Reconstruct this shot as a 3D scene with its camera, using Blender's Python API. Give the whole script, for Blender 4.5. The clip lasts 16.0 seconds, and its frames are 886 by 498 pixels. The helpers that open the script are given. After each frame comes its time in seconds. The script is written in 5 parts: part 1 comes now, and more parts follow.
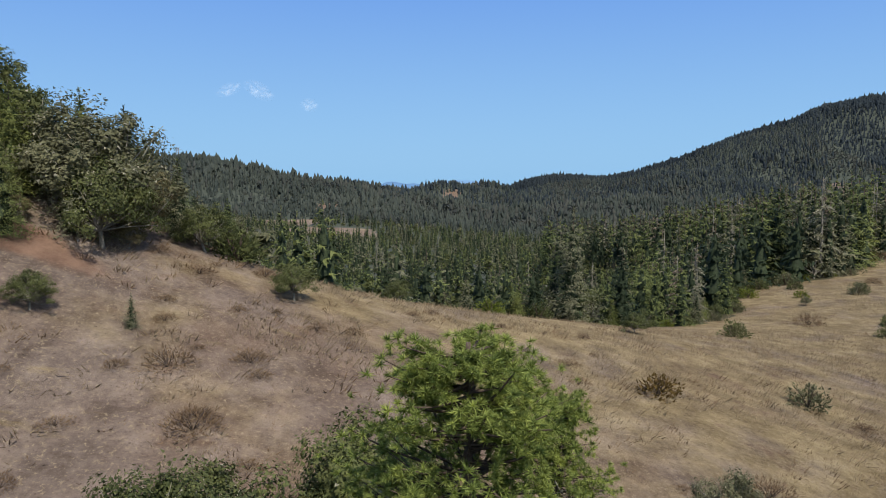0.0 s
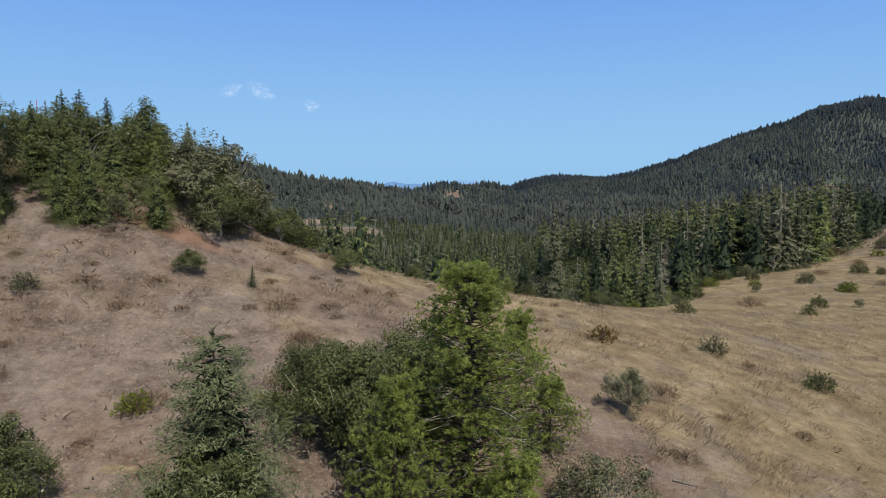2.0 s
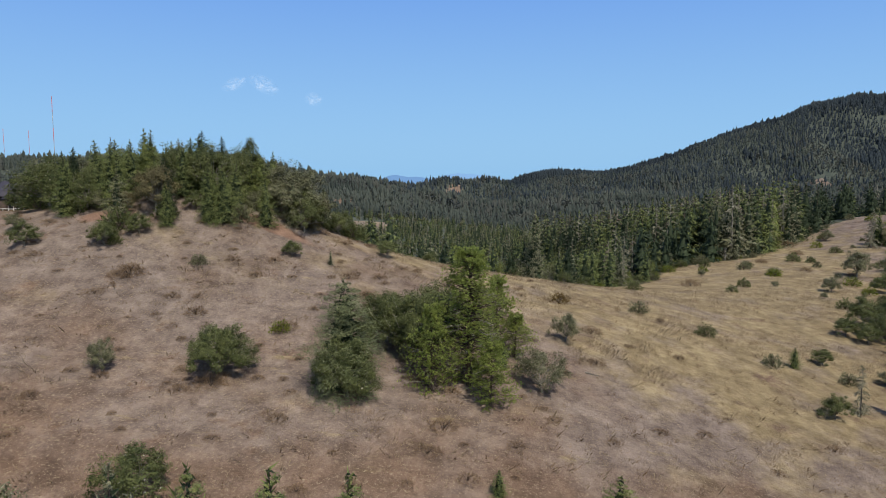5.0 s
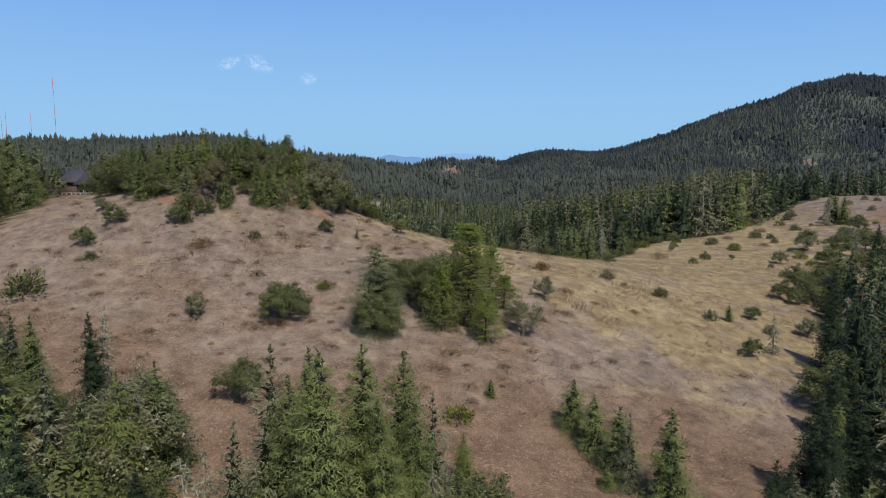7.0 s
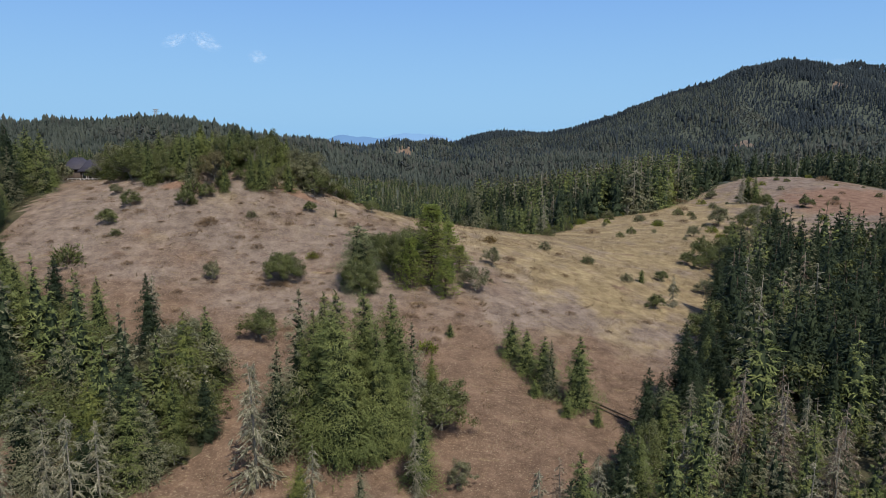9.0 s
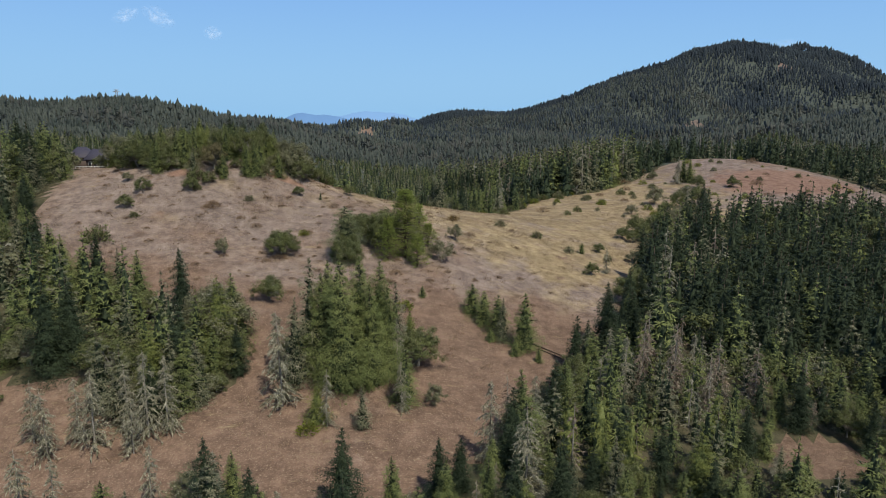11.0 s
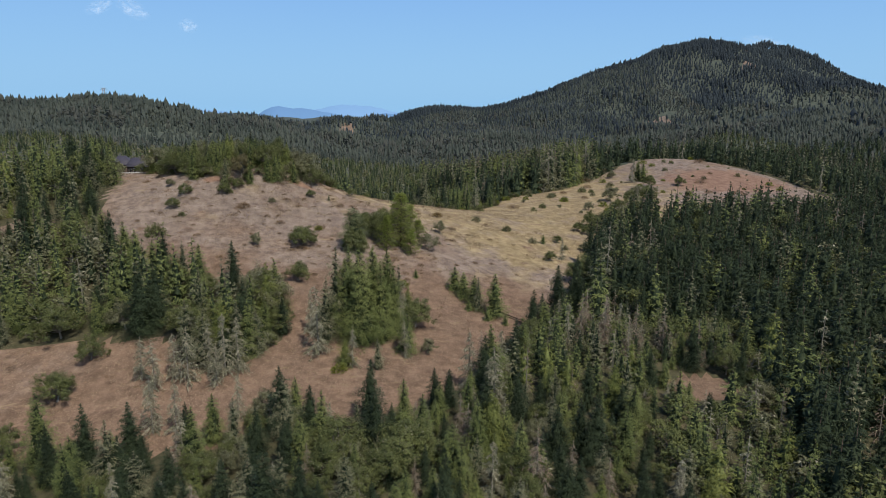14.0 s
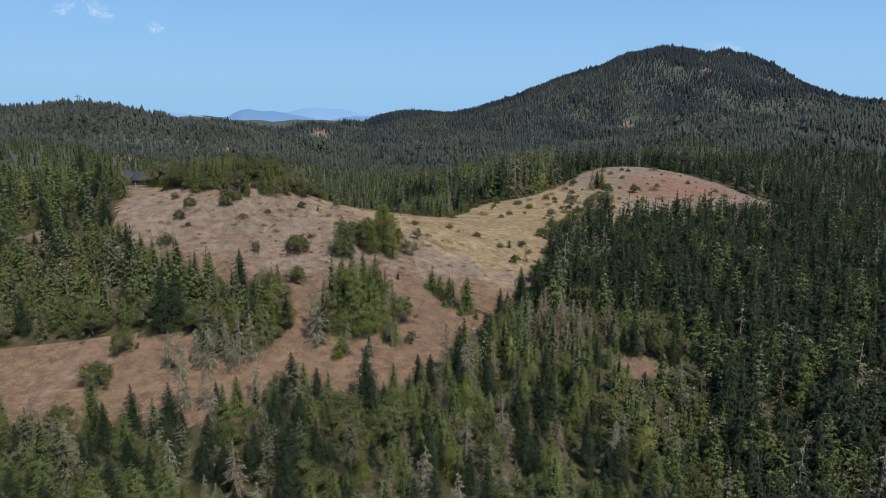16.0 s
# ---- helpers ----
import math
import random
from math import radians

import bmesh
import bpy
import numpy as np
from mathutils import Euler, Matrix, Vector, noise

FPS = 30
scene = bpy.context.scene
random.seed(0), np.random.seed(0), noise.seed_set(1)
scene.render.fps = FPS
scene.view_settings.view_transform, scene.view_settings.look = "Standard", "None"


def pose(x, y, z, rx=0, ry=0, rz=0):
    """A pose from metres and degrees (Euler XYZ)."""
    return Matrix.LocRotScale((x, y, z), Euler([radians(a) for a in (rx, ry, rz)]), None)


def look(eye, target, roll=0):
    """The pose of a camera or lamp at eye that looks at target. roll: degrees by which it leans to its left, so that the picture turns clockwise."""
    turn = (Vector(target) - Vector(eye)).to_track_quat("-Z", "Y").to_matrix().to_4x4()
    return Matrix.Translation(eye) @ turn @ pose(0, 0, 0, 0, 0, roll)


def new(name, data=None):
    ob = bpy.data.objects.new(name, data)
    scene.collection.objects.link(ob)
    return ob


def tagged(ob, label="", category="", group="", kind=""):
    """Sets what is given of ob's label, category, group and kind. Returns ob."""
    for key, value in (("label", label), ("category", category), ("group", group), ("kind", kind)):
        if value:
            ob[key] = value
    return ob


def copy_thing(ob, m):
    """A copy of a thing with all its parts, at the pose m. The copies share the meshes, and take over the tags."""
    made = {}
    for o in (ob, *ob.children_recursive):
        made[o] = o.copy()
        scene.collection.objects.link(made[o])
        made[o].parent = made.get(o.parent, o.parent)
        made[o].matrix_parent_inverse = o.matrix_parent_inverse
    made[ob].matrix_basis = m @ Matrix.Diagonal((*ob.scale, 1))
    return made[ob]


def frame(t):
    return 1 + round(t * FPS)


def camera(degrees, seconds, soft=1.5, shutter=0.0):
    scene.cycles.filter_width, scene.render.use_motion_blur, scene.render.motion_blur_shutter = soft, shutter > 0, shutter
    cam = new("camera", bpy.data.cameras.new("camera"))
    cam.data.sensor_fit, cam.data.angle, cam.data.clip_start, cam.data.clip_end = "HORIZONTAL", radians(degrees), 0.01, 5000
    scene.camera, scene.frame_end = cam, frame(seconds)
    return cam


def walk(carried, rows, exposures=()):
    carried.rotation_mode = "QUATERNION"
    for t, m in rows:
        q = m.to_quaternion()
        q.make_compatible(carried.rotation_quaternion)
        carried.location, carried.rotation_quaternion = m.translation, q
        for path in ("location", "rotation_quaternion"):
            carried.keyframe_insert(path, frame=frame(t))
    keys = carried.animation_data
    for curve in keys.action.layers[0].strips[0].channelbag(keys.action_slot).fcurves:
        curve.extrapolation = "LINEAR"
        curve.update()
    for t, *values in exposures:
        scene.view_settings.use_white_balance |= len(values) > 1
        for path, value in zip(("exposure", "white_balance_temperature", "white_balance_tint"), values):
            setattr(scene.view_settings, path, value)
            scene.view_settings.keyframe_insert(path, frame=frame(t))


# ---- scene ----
cam = camera(65.6, 16.0, soft=0.8)
METRES, EYE, TILT, LEAN, TURN = 220.0, 36.0, -5.4, 0.0, 0.0
ROWS = [
    (0.0, 0.0, 0.0, 0.0, -0.0, -0.0, -0.0),
    (0.5, -0.0013, -0.0278, -0.0021, 0.03, -0.0, 0.0),
    (1.0, -0.0026, -0.0564, -0.004, 0.05, 0.01, -0.01),
    (1.5, -0.0035, -0.0854, -0.0052, 0.06, 0.03, -0.03),
    (2.0, -0.0044, -0.114, -0.0059, 0.07, 0.01, -0.04),
    (2.5, -0.0053, -0.1434, -0.0062, 0.09, -0.04, -0.07),
    (3.0, -0.0063, -0.1722, -0.0064, 0.11, -0.06, -0.08),
    (3.5, -0.0072, -0.202, -0.0063, 0.13, -0.1, -0.09),
    (4.0, -0.0082, -0.2323, -0.0063, 0.16, -0.13, -0.12),
    (6.5, -0.0157, -0.386, -0.0076, 0.05, -1.9, -0.08),
    (7.0, -0.0182, -0.4169, -0.0079, -0.24, -2.3, -0.06),
    (7.5, -0.0211, -0.4486, -0.008, -0.88, -2.69, -0.0),
    (8.0, -0.0242, -0.4806, -0.0077, -1.84, -3.1, 0.07),
    (8.5, -0.0279, -0.5118, -0.0075, -2.98, -3.55, 0.15),
    (9.0, -0.0322, -0.544, -0.0069, -4.18, -3.97, 0.25),
    (9.5, -0.037, -0.5754, -0.0055, -5.18, -4.4, 0.31),
    (10.0, -0.0423, -0.6075, -0.0035, -6.09, -4.86, 0.39),
    (12.5, -0.0722, -0.7645, 0.0085, -8.7, -6.59, 0.58),
    (13.0, -0.079, -0.7965, 0.011, -9.02, -6.54, 0.61),
    (13.5, -0.0858, -0.828, 0.0146, -9.31, -6.48, 0.61),
    (14.0, -0.0931, -0.8601, 0.0194, -9.41, -6.45, 0.59),
    (14.5, -0.1008, -0.8921, 0.0241, -9.96, -6.38, 0.62),
    (15.0, -0.1085, -0.9234, 0.0289, -10.66, -6.32, 0.67),
    (15.5, -0.1169, -0.9552, 0.0339, -11.35, -6.29, 0.72),
    (16.0, -0.1252, -0.9861, 0.0386, -11.87, -6.33, 0.75),
]
walk(cam, [(t, pose(0, 0, EYE, TILT, LEAN, TURN) @ pose(METRES * x, METRES * y, METRES * z, 90 + pitch, roll, yaw)) for t, x, y, z, yaw, pitch, roll in ROWS])

# ---- light ----
SUN_AZ, SUN_EL = 154.0, 56.0  # degrees clockwise from +y, and above the horizon
scene.view_settings.exposure = 0.0
world = bpy.data.worlds.new("sky_world")
scene.world = world
world.use_nodes = True
wn, wl = world.node_tree.nodes, world.node_tree.links
sky = wn.new("ShaderNodeTexSky")
sky.sky_type = "NISHITA"
sky.sun_disc = False
sky.sun_elevation, sky.sun_rotation = radians(SUN_EL), radians(SUN_AZ)
sky.altitude, sky.air_density, sky.dust_density, sky.ozone_density = 400.0, 1.0, 2.0, 1.0
wn["Background"].inputs["Strength"].default_value = 0.118
tint = wn.new("ShaderNodeMix")
tint.data_type, tint.blend_type = "RGBA", "MULTIPLY"
tint.inputs[0].default_value, tint.inputs[7].default_value = 1.0, (0.86, 0.93, 0.98, 1)
wl.new(sky.outputs["Color"], tint.inputs[6])
clear = wn.new("ShaderNodeMix")
clear.data_type = "RGBA"
direction = wn.new("ShaderNodeTexCoord")
upward = wn.new("ShaderNodeSeparateXYZ")
wl.new(direction.outputs["Generated"], upward.inputs[0])
fade = wn.new("ShaderNodeMapRange")
fade.interpolation_type = "SMOOTHSTEP"
fade.inputs["From Min"].default_value, fade.inputs["From Max"].default_value = -0.02, 0.42
wl.new(upward.outputs["Z"], fade.inputs["Value"])
away = wn.new("ShaderNodeMapRange")
away.interpolation_type = "SMOOTHSTEP"
away.inputs["From Min"].default_value, away.inputs["From Max"].default_value = -0.1, 0.6
away.inputs["To Min"].default_value, away.inputs["To Max"].default_value = 0.15, 0.92
wl.new(upward.outputs["Y"], away.inputs["Value"])
wl.new(away.outputs["Result"], clear.inputs[0])
blue = wn.new("ShaderNodeMix")
blue.data_type = "RGBA"
blue.inputs[6].default_value, blue.inputs[7].default_value = (2.6, 4.9, 7.5, 1), (0.98, 2.5, 7.1, 1)
wl.new(fade.outputs["Result"], blue.inputs[0])
wl.new(blue.outputs[2], clear.inputs[7])
wl.new(tint.outputs[2], clear.inputs[6])
wl.new(clear.outputs[2], wn["Background"].inputs["Color"])
sun_data = bpy.data.lights.new("sun", "SUN")
sun_data.energy, sun_data.angle, sun_data.color = 4.6, radians(0.53), (1.0, 0.92, 0.80)
sun = new("sun", sun_data)
to_sun = Vector((math.sin(radians(SUN_AZ)) * math.cos(radians(SUN_EL)), math.cos(radians(SUN_AZ)) * math.cos(radians(SUN_EL)), math.sin(radians(SUN_EL))))
sun.matrix_world = look(to_sun * 400, (0, 0, 0))


# ---- materials ----
def material(name, rough=0.8, spec=0.3):
    m = bpy.data.materials.new(name)
    m.use_nodes = True
    b = m.node_tree.nodes["Principled BSDF"]
    b.inputs["Roughness"].default_value = rough
    b.inputs["Specular IOR Level"].default_value = spec
    return m, m.node_tree.nodes, m.node_tree.links, b


def ramp(nodes, links, source, stops):
    r = nodes.new("ShaderNodeValToRGB")
    e = r.color_ramp.elements
    for k, (p, c) in enumerate(stops):
        el = e[k] if k < 2 else e.new(p)
        el.position, el.color = p, (*c, 1)
    links.new(source, r.inputs["Fac"])
    return r.outputs["Color"]


def noise_at(nodes, links, scale, detail=4.0, rough=0.6, coords=None):
    n = nodes.new("ShaderNodeTexNoise")
    n.inputs["Scale"].default_value, n.inputs["Detail"].default_value, n.inputs["Roughness"].default_value = scale, detail, rough
    if coords is not None:
        links.new(coords, n.inputs["Vector"])
    return n.outputs["Fac"]


def mixed(nodes, links, fac, a, b, blend="MIX"):
    m = nodes.new("ShaderNodeMix")
    m.data_type, m.blend_type = "RGBA", blend
    for value, slot in ((fac, m.inputs[0]), (a, m.inputs[6]), (b, m.inputs[7])):
        if isinstance(value, (int, float)):
            slot.default_value = value
        elif isinstance(value, tuple):
            slot.default_value = (*value, 1)
        else:
            links.new(value, slot)
    return m.outputs[2]


def smoothstep(nodes, links, source, lo, hi):
    m = nodes.new("ShaderNodeMapRange")
    m.interpolation_type = "SMOOTHSTEP"
    m.inputs["From Min"].default_value, m.inputs["From Max"].default_value = lo, hi
    links.new(source, m.inputs["Value"])
    return m.outputs["Result"]


def foliage(name, dark, light, rough=0.75, patch=0.12, through_light=0.45, mottled=True):
    """Leaves and needles: tone by clump, by stand and by leaf; a part of the light comes through."""
    m, n, l, b = material(name, rough, 0.25)
    geo = n.new("ShaderNodeNewGeometry")
    pos = geo.outputs["Position"]
    a = noise_at(n, l, patch, 2.0, 0.5, pos)
    fine = noise_at(n, l, 1.3, 3.0, 0.6, pos)
    tone = n.new("ShaderNodeMath")
    tone.operation = "MULTIPLY_ADD"
    tone.inputs[1].default_value = 0.28
    l.new(geo.outputs["Random Per Island"], tone.inputs[0])
    l.new(smoothstep(n, l, a, 0.3, 0.72), tone.inputs[2])
    half = n.new("ShaderNodeMath")
    half.operation = "MULTIPLY"
    half.inputs[1].default_value = 0.78
    l.new(tone.outputs[0], half.inputs[0])
    col = ramp(n, l, half.outputs[0], [(0.0, dark), (1.0, light)])
    if mottled:
        col = mixed(n, l, smoothstep(n, l, fine, 0.45, 0.7), col, tuple(0.85 * c for c in dark))
        needle = noise_at(n, l, 6.5, 3.0, 0.7, pos)
        col = mixed(n, l, smoothstep(n, l, needle, 0.52, 0.68), col, tuple(0.72 * c for c in dark))
        col = mixed(n, l, smoothstep(n, l, needle, 0.46, 0.34), col, tuple(1.15 * c for c in light))
    l.new(col, b.inputs["Base Color"])
    tr = n.new("ShaderNodeBsdfTranslucent")
    l.new(col, tr.inputs["Color"])
    mix = n.new("ShaderNodeMixShader")
    mix.inputs[0].default_value = through_light
    l.new(b.outputs[0], mix.inputs[1])
    l.new(tr.outputs[0], mix.inputs[2])
    l.new(mix.outputs[0], n["Material Output"].inputs["Surface"])
    return m


def bark(name, dark, light, scale=6.0):
    m, n, l, b = material(name, 0.9, 0.15)
    pos = n.new("ShaderNodeNewGeometry").outputs["Position"]
    f = noise_at(n, l, scale, 5.0, 0.65, pos)
    l.new(ramp(n, l, f, [(0.3, dark), (0.7, light)]), b.inputs["Base Color"])
    bump = n.new("ShaderNodeBump")
    bump.inputs["Strength"].default_value = 0.5
    l.new(f, bump.inputs["Height"])
    l.new(bump.outputs[0], b.inputs["Normal"])
    return m


FIR = foliage("fir_needles", (0.092, 0.120, 0.038), (0.225, 0.250, 0.086), through_light=0.3)
FIR_SOFT = foliage("soft_grey_green_needles", (0.092, 0.110, 0.048), (0.220, 0.240, 0.120), patch=0.4, through_light=0.3)
# blue-grey cast: haze of the distance put into the leaf colour
FAR_GREY_HAZE = foliage("far_grey_leaves_hazed", (0.060, 0.069, 0.062), (0.105, 0.113, 0.096), patch=0.03, mottled=False)
# own colour of dark firs; also the shade painted inside lighter crowns
FIR_DARK_AND_SHADE = foliage("dark_fir_needles_and_shade", (0.018, 0.031, 0.014), (0.052, 0.073, 0.034), through_light=0.3)
FIR_YELLOW = foliage("yellow_green_needles", (0.094, 0.112, 0.026), (0.205, 0.222, 0.060), through_light=0.3)
FIR_GREY = foliage("grey_green_needles", (0.118, 0.122, 0.070), (0.260, 0.256, 0.156), through_light=0.3)
# bluish needles for the farthest woods: aerial haze painted into the base colour
FIR_FAR_HAZE = foliage("far_fir_needles_hazed", (0.044, 0.060, 0.054), (0.122, 0.142, 0.116), patch=0.016)
FIR_MOUNTAIN_HAZE = foliage("mountain_fir_needles_hazed", (0.026, 0.039, 0.050), (0.046, 0.063, 0.072), patch=0.008, mottled=False)
PINE = foliage("pine_needles", (0.140, 0.188, 0.042), (0.430, 0.485, 0.128), patch=1.0)
OAK = foliage("oak_leaves", (0.058, 0.074, 0.024), (0.158, 0.172, 0.060), patch=0.3, through_light=0.3)
OAK_GREY = foliage("lichened_oak_leaves", (0.094, 0.098, 0.050), (0.205, 0.202, 0.110), patch=0.3, through_light=0.3)
OAK_BROWN = foliage("browned_oak_leaves", (0.100, 0.088, 0.042), (0.200, 0.170, 0.080), patch=0.3, through_light=0.3)
LIME = foliage("yellow_green_leaves", (0.100, 0.135, 0.016), (0.230, 0.240, 0.040), patch=0.4)
RUST = foliage("rusty_leaves", (0.120, 0.075, 0.025), (0.220, 0.150, 0.040), patch=0.4)
DRY = foliage("dry_stems", (0.165, 0.108, 0.062), (0.295, 0.205, 0.120), patch=0.3, through_light=0.4)
STRAW = foliage("straw_blades", (0.270, 0.206, 0.124), (0.420, 0.330, 0.206), patch=0.15, through_light=0.4)
LICHEN = foliage("pale_lichen", (0.165, 0.158, 0.110), (0.370, 0.350, 0.250), patch=0.6, through_light=0.1)
DEAD = foliage("dead_brown_needles", (0.150, 0.112, 0.082), (0.270, 0.210, 0.160), patch=0.6, through_light=0.1)
BARK = bark("fir_bark", (0.045, 0.032, 0.024), (0.130, 0.100, 0.078))
BARK_GREY = bark("grey_bark", (0.110, 0.100, 0.085), (0.300, 0.280, 0.235))


def floor_material():
    m, n, l, b = material("forest_floor", 0.95, 0.1)
    pos = n.new("ShaderNodeNewGeometry").outputs["Position"]
    f = noise_at(n, l, 0.35, 6.0, 0.7, pos)
    l.new(ramp(n, l, f, [(0.30, (0.036, 0.038, 0.020)), (0.55, (0.070, 0.064, 0.036)), (0.75, (0.130, 0.104, 0.064))]), b.inputs["Base Color"])
    bump = n.new("ShaderNodeBump")
    bump.inputs["Strength"].default_value, bump.inputs["Distance"].default_value = 1.0, 0.6
    l.new(f, bump.inputs["Height"])
    l.new(bump.outputs[0], b.inputs["Normal"])
    return m


def undergrowth_material():
    m, n, l, b = material("dark_undergrowth", 0.95, 0.1)
    pos = n.new("ShaderNodeNewGeometry").outputs["Position"]
    l.new(ramp(n, l, noise_at(n, l, 0.12, 6.0, 0.75, pos), [(0.35, (0.046, 0.058, 0.048)), (0.70, (0.092, 0.102, 0.078))]), b.inputs["Base Color"])
    return m


def ground_material():
    m, n, l, b = material("dry_grassland", 0.95, 0.1)
    b.inputs["Diffuse Roughness"].default_value = 1.0
    pos = n.new("ShaderNodeNewGeometry").outputs["Position"]
    broad = noise_at(n, l, 0.016, 4.0, 0.55, pos)
    mid = noise_at(n, l, 0.09, 6.0, 0.66, pos)
    fine = noise_at(n, l, 0.30, 9.0, 0.76, pos)
    grain = noise_at(n, l, 3.2, 8.0, 0.82, pos)
    # thin grey-mauve turf, straw and reddish soil
    turf = ramp(n, l, fine, [(0.36, (0.104, 0.080, 0.066)), (0.50, (0.178, 0.140, 0.117)), (0.64, (0.262, 0.212, 0.177))])
    straw = ramp(n, l, fine, [(0.36, (0.143, 0.107, 0.058)), (0.50, (0.231, 0.179, 0.099)), (0.64, (0.338, 0.273, 0.157))])
    soil = ramp(n, l, fine, [(0.36, (0.087, 0.057, 0.040)), (0.64, (0.201, 0.135, 0.094))])
    # the meadow turns to straw towards the saddle in +x, +y
    sep = n.new("ShaderNodeSeparateXYZ")
    l.new(pos, sep.inputs[0])
    lean = n.new("ShaderNodeMath")
    lean.operation = "MULTIPLY_ADD"
    lean.inputs[1].default_value = 0.9
    l.new(sep.outputs["X"], lean.inputs[0])
    l.new(sep.outputs["Y"], lean.inputs[2])
    gold = n.new("ShaderNodeMath")
    gold.operation = "MULTIPLY"
    l.new(smoothstep(n, l, lean.outputs[0], 14.0, 78.0), gold.inputs[0])
    l.new(smoothstep(n, l, sep.outputs["X"], 190.0, 110.0), gold.inputs[1])
    near = n.new("ShaderNodeMath")
    near.operation = "MULTIPLY"
    l.new(gold.outputs[0], near.inputs[0])
    l.new(smoothstep(n, l, sep.outputs["Y"], 420.0, 300.0), near.inputs[1])
    gold = near.outputs[0]
    add = n.new("ShaderNodeMath")
    add.operation = "MULTIPLY_ADD"
    add.inputs[1].default_value = 0.27
    l.new(gold, add.inputs[0])
    l.new(mid, add.inputs[2])
    col = mixed(n, l, smoothstep(n, l, add.outputs[0], 0.52, 0.80), turf, straw)
    sum2 = n.new("ShaderNodeMath")
    sum2.operation = "ADD"
    l.new(broad, sum2.inputs[0])
    down = n.new("ShaderNodeMath")
    down.operation = "MULTIPLY_ADD"
    down.inputs[1].default_value = 0.36
    l.new(smoothstep(n, l, sep.outputs["Y"], 34.0, -22.0), down.inputs[0])
    l.new(noise_at(n, l, 0.055, 6.0, 0.7, pos), down.inputs[2])
    l.new(down.outputs[0], sum2.inputs[1])
    bare = n.new("ShaderNodeMath")
    bare.operation = "MULTIPLY_ADD"
    bare.inputs[1].default_value = -0.26
    l.new(gold, bare.inputs[0])
    l.new(sum2.outputs[0], bare.inputs[2])
    col = mixed(n, l, smoothstep(n, l, bare.outputs[0], 0.90, 1.30), col, soil)
    # worn rust and tawny blotches, and pale wind-combed streaks down the slope
    blotch = noise_at(n, l, 0.17, 5.0, 0.7, pos)
    col = mixed(n, l, smoothstep(n, l, blotch, 0.55, 0.72), col, soil)
    comb = n.new("ShaderNodeVectorMath")
    comb.operation = "MULTIPLY"
    comb.inputs[1].default_value = (0.16, 0.55, 0.3)
    l.new(pos, comb.inputs[0])
    streak = noise_at(n, l, 1.0, 5.0, 0.65, comb.outputs[0])
    col = mixed(n, l, smoothstep(n, l, streak, 0.60, 0.76), col, straw)
    col = mixed(n, l, smoothstep(n, l, grain, 0.55, 0.66), col, (0.090, 0.064, 0.047))
    col = mixed(n, l, smoothstep(n, l, grain, 0.47, 0.36), col, (0.306, 0.245, 0.166))
    # red earth banks under the knoll wood
    for cx, cy, rx, ry in ((-31, 50, 8, 2.2), (-57, 45, 5, 2.2), (200, 170, 42, 28)):
        off = n.new("ShaderNodeVectorMath")
        off.operation = "MULTIPLY_ADD"
        off.inputs[1].default_value = (1 / rx, 1 / ry, 0)
        off.inputs[2].default_value = (-cx / rx, -cy / ry, 0)
        l.new(pos, off.inputs[0])
        far = n.new("ShaderNodeVectorMath")
        far.operation = "LENGTH"
        l.new(off.outputs[0], far.inputs[0])
        wob = n.new("ShaderNodeMath")
        wob.operation = "MULTIPLY_ADD"
        wob.inputs[1].default_value = -1.6
        l.new(mid, wob.inputs[0])
        l.new(far.outputs["Value"], wob.inputs[2])
        red = ramp(n, l, fine, [(0.38, (0.145, 0.088, 0.062)), (0.62, (0.250, 0.160, 0.114))])
        col = mixed(n, l, smoothstep(n, l, wob.outputs[0], 0.35, -0.15), col, red)
    l.new(col, b.inputs["Base Color"])
    bump = n.new("ShaderNodeBump")
    bump.inputs["Strength"].default_value, bump.inputs["Distance"].default_value = 0.9, 0.35
    l.new(grain, bump.inputs["Height"])
    l.new(bump.outputs[0], b.inputs["Normal"])
    return m


GROUND, FLOOR, UNDERGROWTH = ground_material(), floor_material(), undergrowth_material()


# ---- mesh building ----
class Geo:
    """Triangles with a material slot each, gathered in arrays."""

    def __init__(self):
        self.v, self.t, self.m, self.n = [], [], [], 0

    def add(self, v, t, m=0):
        v, t = np.asarray(v, float).reshape(-1, 3), np.asarray(t, int).reshape(-1, 3)
        self.v.append(v)
        self.t.append(t + self.n)
        self.m.append(np.broadcast_to(np.asarray(m, int), (len(t),)))
        self.n += len(v)
        return self

    def arrays(self):
        return np.concatenate(self.v), np.concatenate(self.t), np.concatenate(self.m)

    def mesh(self, name, mats):
        v, t, m = self.arrays()
        me = bpy.data.meshes.new(name)
        me.vertices.add(len(v))
        me.vertices.foreach_set("co", v.astype(np.float32).ravel())
        me.loops.add(3 * len(t))
        me.loops.foreach_set("vertex_index", t.astype(np.int32).ravel())
        me.polygons.add(len(t))
        me.polygons.foreach_set("loop_start", np.arange(0, 3 * len(t), 3, dtype=np.int32))
        me.polygons.foreach_set("material_index", m.astype(np.int32))
        for k in mats:
            me.materials.append(k)
        me.update()
        me.validate()
        return me


def part(name, geo, mats, parent=None, label="", smooth=False):
    """One mesh object, under a thing or under a part."""
    me = geo.mesh(name, mats if isinstance(mats, (list, tuple)) else [mats])
    if smooth:
        me.polygons.foreach_set("use_smooth", np.ones(len(me.polygons), bool))
    ob = new(name, me)
    ob.parent = parent
    if label:
        tagged(ob, label)
    return ob


